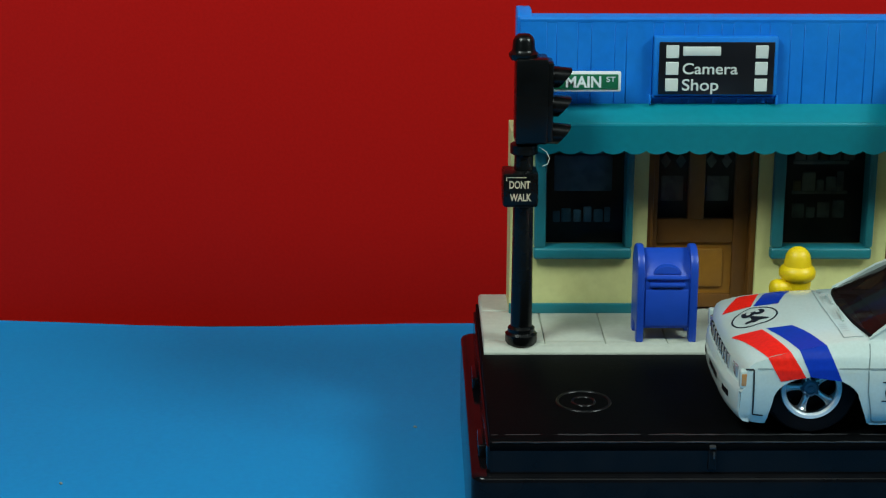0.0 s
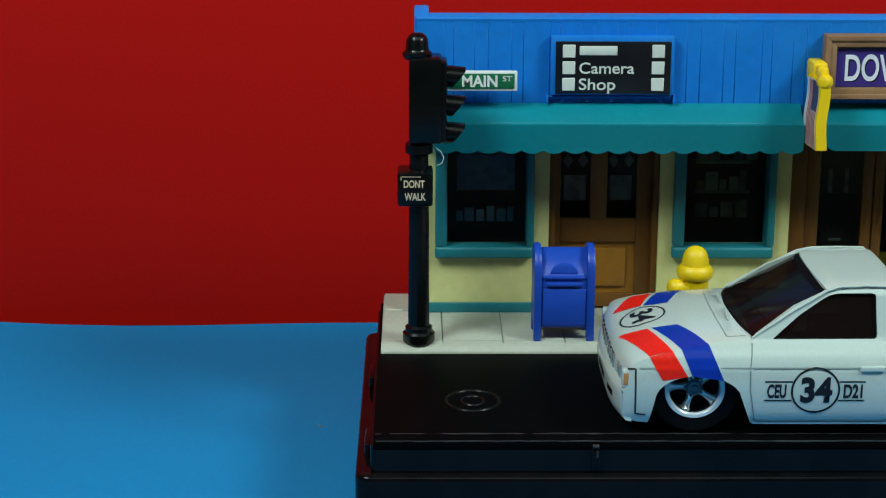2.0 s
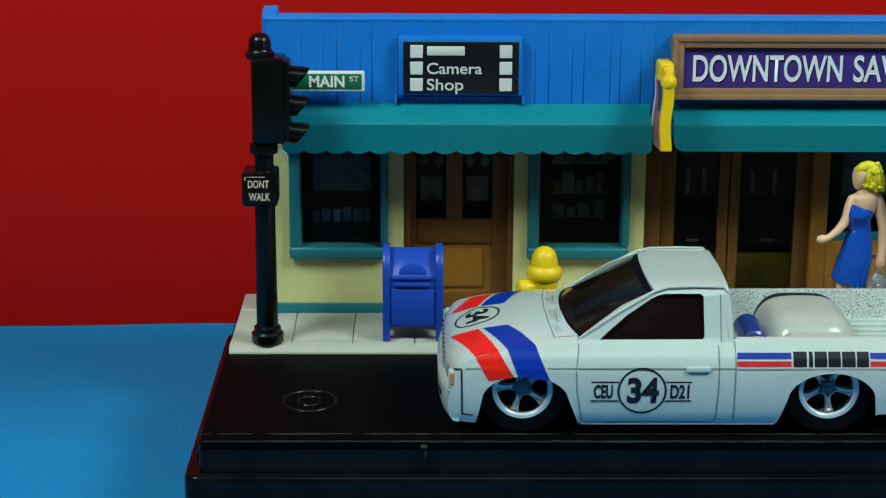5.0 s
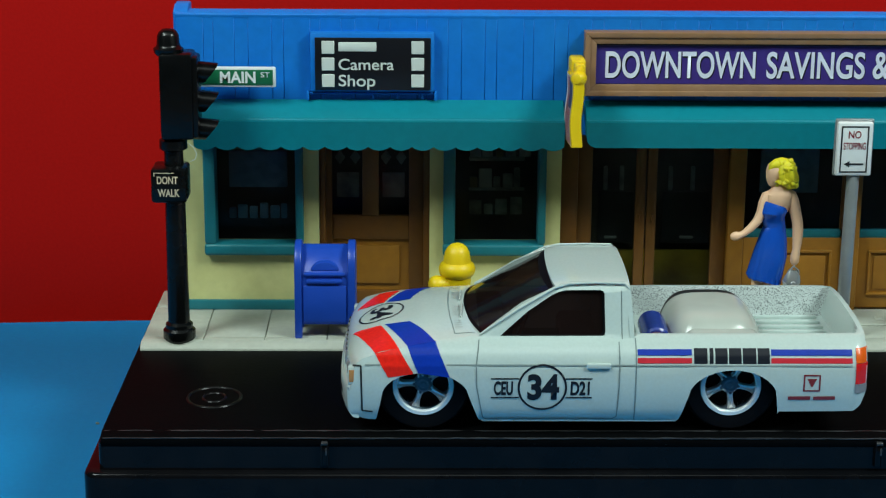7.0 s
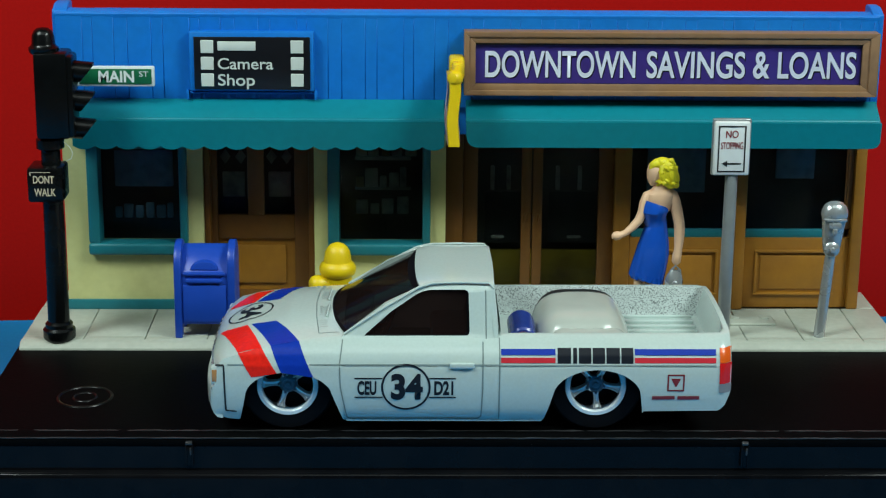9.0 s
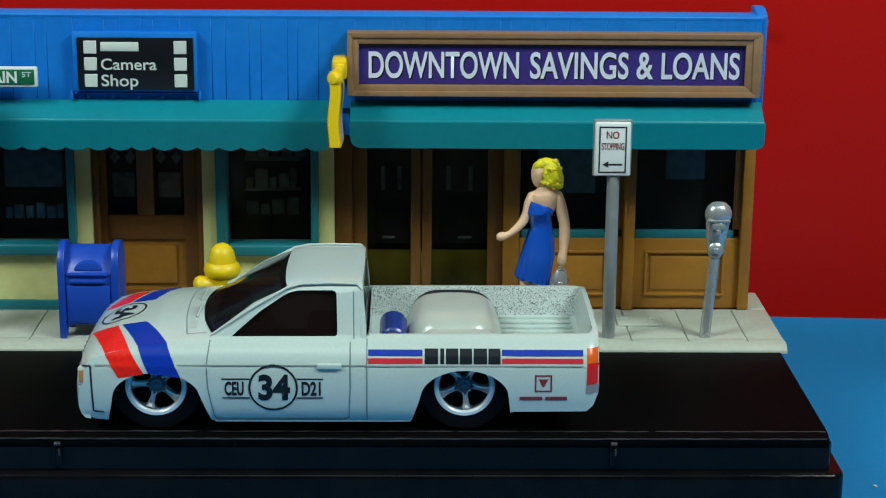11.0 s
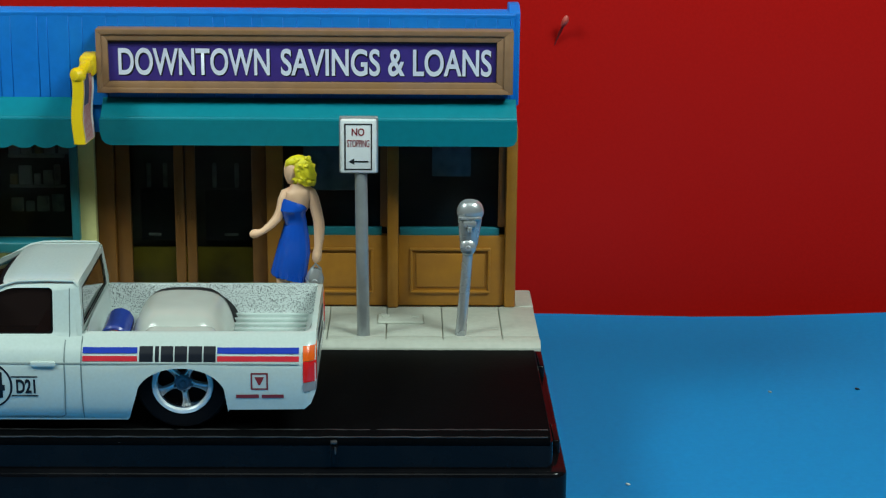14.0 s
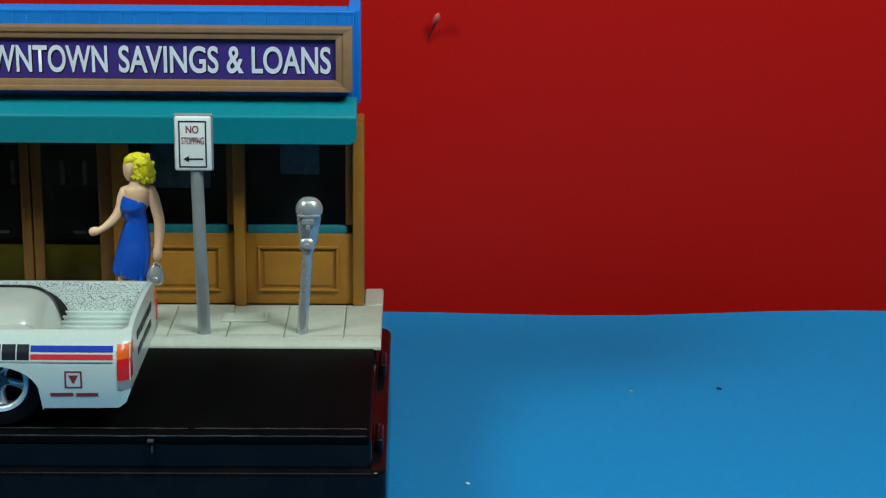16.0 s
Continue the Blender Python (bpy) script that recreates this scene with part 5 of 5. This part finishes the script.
def ring_print(name, fn, c, r0, r1, mat, sx=1.0, sy=1.0):
    bm = bmesh.new()
    a = [2 * math.pi * k / 64 for k in range(64)]
    p = [bm.verts.new(fn(c[0] + sx * r0 * math.cos(t), c[1] + sy * r0 * math.sin(t))) for t in a]
    q = [bm.verts.new(fn(c[0] + sx * r1 * math.cos(t), c[1] + sy * r1 * math.sin(t))) for t in a]
    for k in range(64):
        bm.faces.new((p[k], p[(k + 1) % 64], q[(k + 1) % 64], q[k]))
    return part(name, bm, mat, truck)


def print_text(name, text, fn, origin, u, v, width, height, mat, bold=0.0):
    """Letters laid on a surface: u and v are the unit steps of reading and of height in the surface's own pair."""
    cu = bpy.data.curves.new(name, "FONT")
    cu.body, cu.offset = text, bold
    tmp = new(name, cu)
    bpy.context.view_layer.update()
    me = bpy.data.meshes.new_from_object(tmp.evaluated_get(bpy.context.evaluated_depsgraph_get()))
    bpy.data.objects.remove(tmp)
    co = np.array([w.co[:2] for w in me.vertices])
    lo, size = co.min(0), np.ptp(co, axis=0)
    bm = bmesh.new()
    bm.from_mesh(me)
    bmesh.ops.triangulate(bm, faces=bm.faces)
    for w in bm.verts:
        a, b = (w.co.x - lo[0]) / size[0] * width, (w.co.y - lo[1]) / size[1] * height
        w.co = fn(origin[0] + u[0] * a + v[0] * b, origin[1] + u[1] * a + v[1] * b)
    return part(name, bm, mat, truck, smooth=False)


ring_print("door_roundel", on_side, (16.85, 28.0), 3.5, 3.2, INK)
print_text("door_number", "34", on_side, (14.75, 26.1), (1, 0), (0, 1), 4.5, 3.95, INK, 0.042)
print_text("door_text", "CEU", on_side, (10.0, 26.85), (1, 0), (0, 1), 2.7, 2.15, INK, 0.034)
print_text("door_text", "D21", on_side, (20.85, 26.85), (1, 0), (0, 1), 2.7, 2.15, INK, 0.034)
for z in (29.35, 26.5):
    for a, b in ((9.6, 13.55), (20.15, 23.9)):
        ribbon("door_rule", on_side, [(a, z), (b, z)], 0.2, INK)
ring_print("hood_roundel", lambda a, b: on_top(a, b, 0.07), (-6.1, 0.4), 3.35, 3.1, INK, 1.0, 1.15)
print_text("hood_number", "34", lambda a, b: on_top(a, b, 0.07), (-7.8, 2.9), (0, -1), (1, 0), 5.0, 3.4, INK, 0.03)
for a, b in ((30.25, 37.9), (49.1, 60.6)):
    ribbon("bed_stripe", on_side, [(a, 33.05), (b, 33.05)], 0.74, STRIPEBLUE, "blue bed-side stripe")
    ribbon("bed_stripe", on_side, [(a, 31.98), (b, 31.98)], 0.72, STRIPEROSE, "crimson bed-side stripe")
for p, q in ((38.2, 40.1), (40.4, 40.95), (41.2, 42.95), (43.15, 44.9), (45.1, 47.0), (47.2, 48.9)):
    ribbon("brand_block", on_side, [(p, 32.55), (q, 32.55)], 2.0, INK, "plain black block on the bed side")
for p, q in ((51.7, 54.9), (55.3, 58.4)):
    ribbon("brand_block", on_side, [(p, 26.45), (q, 26.5)], 0.55, REDINK)
for q in ([(53.8, 29.9), (56.2, 29.9)], [(53.8, 27.6), (56.2, 27.6)], [(53.9, 27.6), (53.9, 29.9)], [(56.1, 27.6), (56.1, 29.9)]):
    ribbon("brand_badge", on_side, q, 0.22, REDINK)
bm = bmesh.new()
patch(bm, on_side, (54.3, 29.4), (55.7, 29.4), (54.9, 28.2), (55.1, 28.2), 2, 2)
part("brand_badge_mark", bm, REDINK, truck)

# panel gaps
for pts in ([(7.9, 34.4), (7.5, 31.4), (7.6, 28.0), (8.5, 23.2), (9.0, 22.95), (26.9, 22.95), (27.5, 23.4), (27.7, 28.0), (27.7, 34.2)], [(30.05, 34.6), (30.05, 22.5)], [(-8.2, 31.35), (-4.4, 31.35)], [(3.3, 31.35), (7.5, 31.35)], [(7.6, 31.35), (29.9, 31.35)], [(30.2, 31.3), (60.6, 31.3)]):
    ribbon("panel_gap", lambda a, b: on_side(a, b, 0.045), pts, 0.17, SEAM)
ribbon("lamp_gap", lambda a, b: on_side(a, b, 0.05), [(-9.9, 31.3), (-8.75, 31.25), (-8.6, 24.4), (-7.1, 24.2)], 0.24, GAP)
bm = bmesh.new()
for zz0, zz1 in ((34.4, 41.0),):
    p = [[bm.verts.new((a + o, YC - cab_w(b) - 0.03, b)) for o in (-0.07, 0.07)] for a, b in [(28.2 - 0.1 * k / 8, zz0 + (zz1 - zz0) * k / 8) for k in range(9)]]
    for r0, r1 in zip(p, p[1:]):
        bm.faces.new((r0[0], r0[1], r1[1], r1[0]))
part("panel_gap", bm, SEAM, truck)
# hood gap and scuttle vents
hood = lambda a, b: on_top(a, b, 0.04)
ribbon("panel_gap", hood, [(4.5, -11.6), (3.9, -6.0), (3.7, 0), (3.9, 6.0), (4.5, 11.6)], 0.14, SEAM)
ribbon("panel_gap", hood, [(4.5, -11.6), (7.4, -11.5)], 0.14, SEAM)
for dy0, dy1 in ((-9.8, -7.6), (-5.6, -2.0), (2.0, 5.6), (7.6, 9.8)):
    k = dy0
    while k < dy1:
        ribbon("scuttle_vent", hood, [(4.1 + abs(k) * 0.05, k), (5.1 + abs(k) * 0.06, k)], 0.16, VENT)
        k += 0.7
bm = bmesh.new()
for dy in (-6.8, 0.5):
    a, b = Vector(on_top(5.4, dy, 0.2)), Vector(on_top(5.7, dy + 5, 0.35))
    rod(bm, a, b, 0.16, n=6)
part("wiper", bm, PAINT, truck, "moulded wiper arms")

# door handles, lamps, grille
for side in (-1, 1):
    bm = bmesh.new()
    y = YC + side * 15.3
    box(bm, 23.0, 26.5, min(y - side * 0.2, y + side * 0.3), max(y - side * 0.2, y + side * 0.3), 30.8, 31.7, 0.3, 3)
    part("door_handle", bm, PAINT, truck, "white moulded door handle")
    y = YC + side * 14.75
    lo_, hi_ = min(y, y - side * 1.6), max(y, y - side * 1.6)
    for z0, z1, mt in ((31.65, 33.6, ORANGE), (28.6, 31.6, LENSRED), (27.2, 28.55, LENSGREY)):
        bm = bmesh.new()
        patch(bm, lambda p, q: (p, YC + side * (YC - on_side(p, q, 0.1)[1]), q), (61.15, z0), (62.78, z0), (61.15, z1), (62.78, z1), 6, 4)
        w = min(half_width(z0), half_width(z1)) - 0.75
        ya, yb = YC + side * (w - 1.8), YC + side * w
        box(bm, 62.4, 62.99, min(ya, yb), max(ya, yb), z0, z1, 0.1)
        part("tail_lamp", bm, mt, truck)
    bm = bmesh.new()
    ya, yb = YC + side * 13.6, YC + side * 15.2
    box(bm, -10.6, -8.95, min(ya, yb), max(ya, yb), 28.3, 31.0, 0.3, 3)
    housing = part("marker_lamp", bm, PAINT, truck, "white corner lamp housing")
    bm = bmesh.new()
    ya, yb = YC + side * 14.2, YC + side * 15.28
    box(bm, -10.45, -9.6, min(ya, yb), max(ya, yb), 28.75, 30.6, 0.15)
    part("lens", bm, AMBER, housing, "amber corner lens")
    bm = bmesh.new()
    ya, yb = YC + side * 8.2, YC + side * 12.2
    box(bm, nose(-10.7, 10) + 0.05, nose(-10.7, 10) + 1.0, min(ya, yb), max(ya, yb), 28.9, 30.8, 0.25)
    part("head_lamp", bm, SILVER, truck, "silver rectangular headlamp")
for k in range(8):
    dy = -7.35 + k * 2.1
    bm = bmesh.new()
    xx = nose(-10.75, dy)
    box(bm, xx - 0.1, xx + 0.6, YC + dy - 0.35, YC + dy + 0.4, 28.8, 30.9, 0.1)
    part("grille_bar", bm, SILVER, truck)
    bm = bmesh.new()
    box(bm, xx, xx + 0.6, YC + dy + 0.5, YC + dy + 1.7, 28.9, 30.8, 0.05)
    part("grille_slot", bm, TYRE, truck)
bm = bmesh.new()
prev = None
for k in range(33):
    dy = -14.55 + 29.1 * k / 32
    col = [bm.verts.new((nose(-11.4, dy) + o, YC + dy, z)) for o, z in ((1.6, 23.1), (0.75, 23.3), (0.2, 24.0), (-0.06, 25.0), (-0.08, 27.2), (0.05, 28.2), (0.4, 28.65), (1.2, 28.75))]
    if prev:
        for j in range(7):
            bm.faces.new((prev[j], prev[j + 1], col[j + 1], col[j]))
    if k in (0, 32):
        bm.faces.new(col)
    prev = col
part("front_bumper", bm, PAINT, truck, "white moulded front bumper")
for dy0, dy1 in ((-11.0, -7.5), (-3.5, 3.5), (7.5, 11.0)):
    bm = bmesh.new()
    rows = []
    for k in range(9):
        dy = dy0 + (dy1 - dy0) * k / 8
        xx = nose(-11.4, dy) - 0.13
        rows.append([bm.verts.new((xx, YC + dy, z)) for z in (25.7, 26.6)])
    for p, q in zip(rows, rows[1:]):
        bm.faces.new((p[0], p[1], q[1], q[0]))
    part("bumper_slot", bm, TYRE, truck)
for side in (-1, 1):
    bm = bmesh.new()
    y = YC + side * 13.9
    box(bm, 8.3, 36.3, min(y, y - side * 1.0), max(y, y - side * 1.0), 22.35, 22.9, 0.25)
    part("sill_lip", bm, PAINT, truck)
# tailgate print
for y0, y1, z0, z1 in ((8.0, 11.6, 32.0, 33.2), (12.2, 18.6, 32.0, 33.2), (19.2, 22.6, 32.0, 33.2), (8.6, 13.4, 29.6, 30.6), (14.4, 22.0, 29.6, 30.6)):
    bm = bmesh.new()
    box(bm, 62.5, 62.98, y0, y1, z0, z1, 0)
    part("tailgate_print", bm, INK, truck, smooth=False)
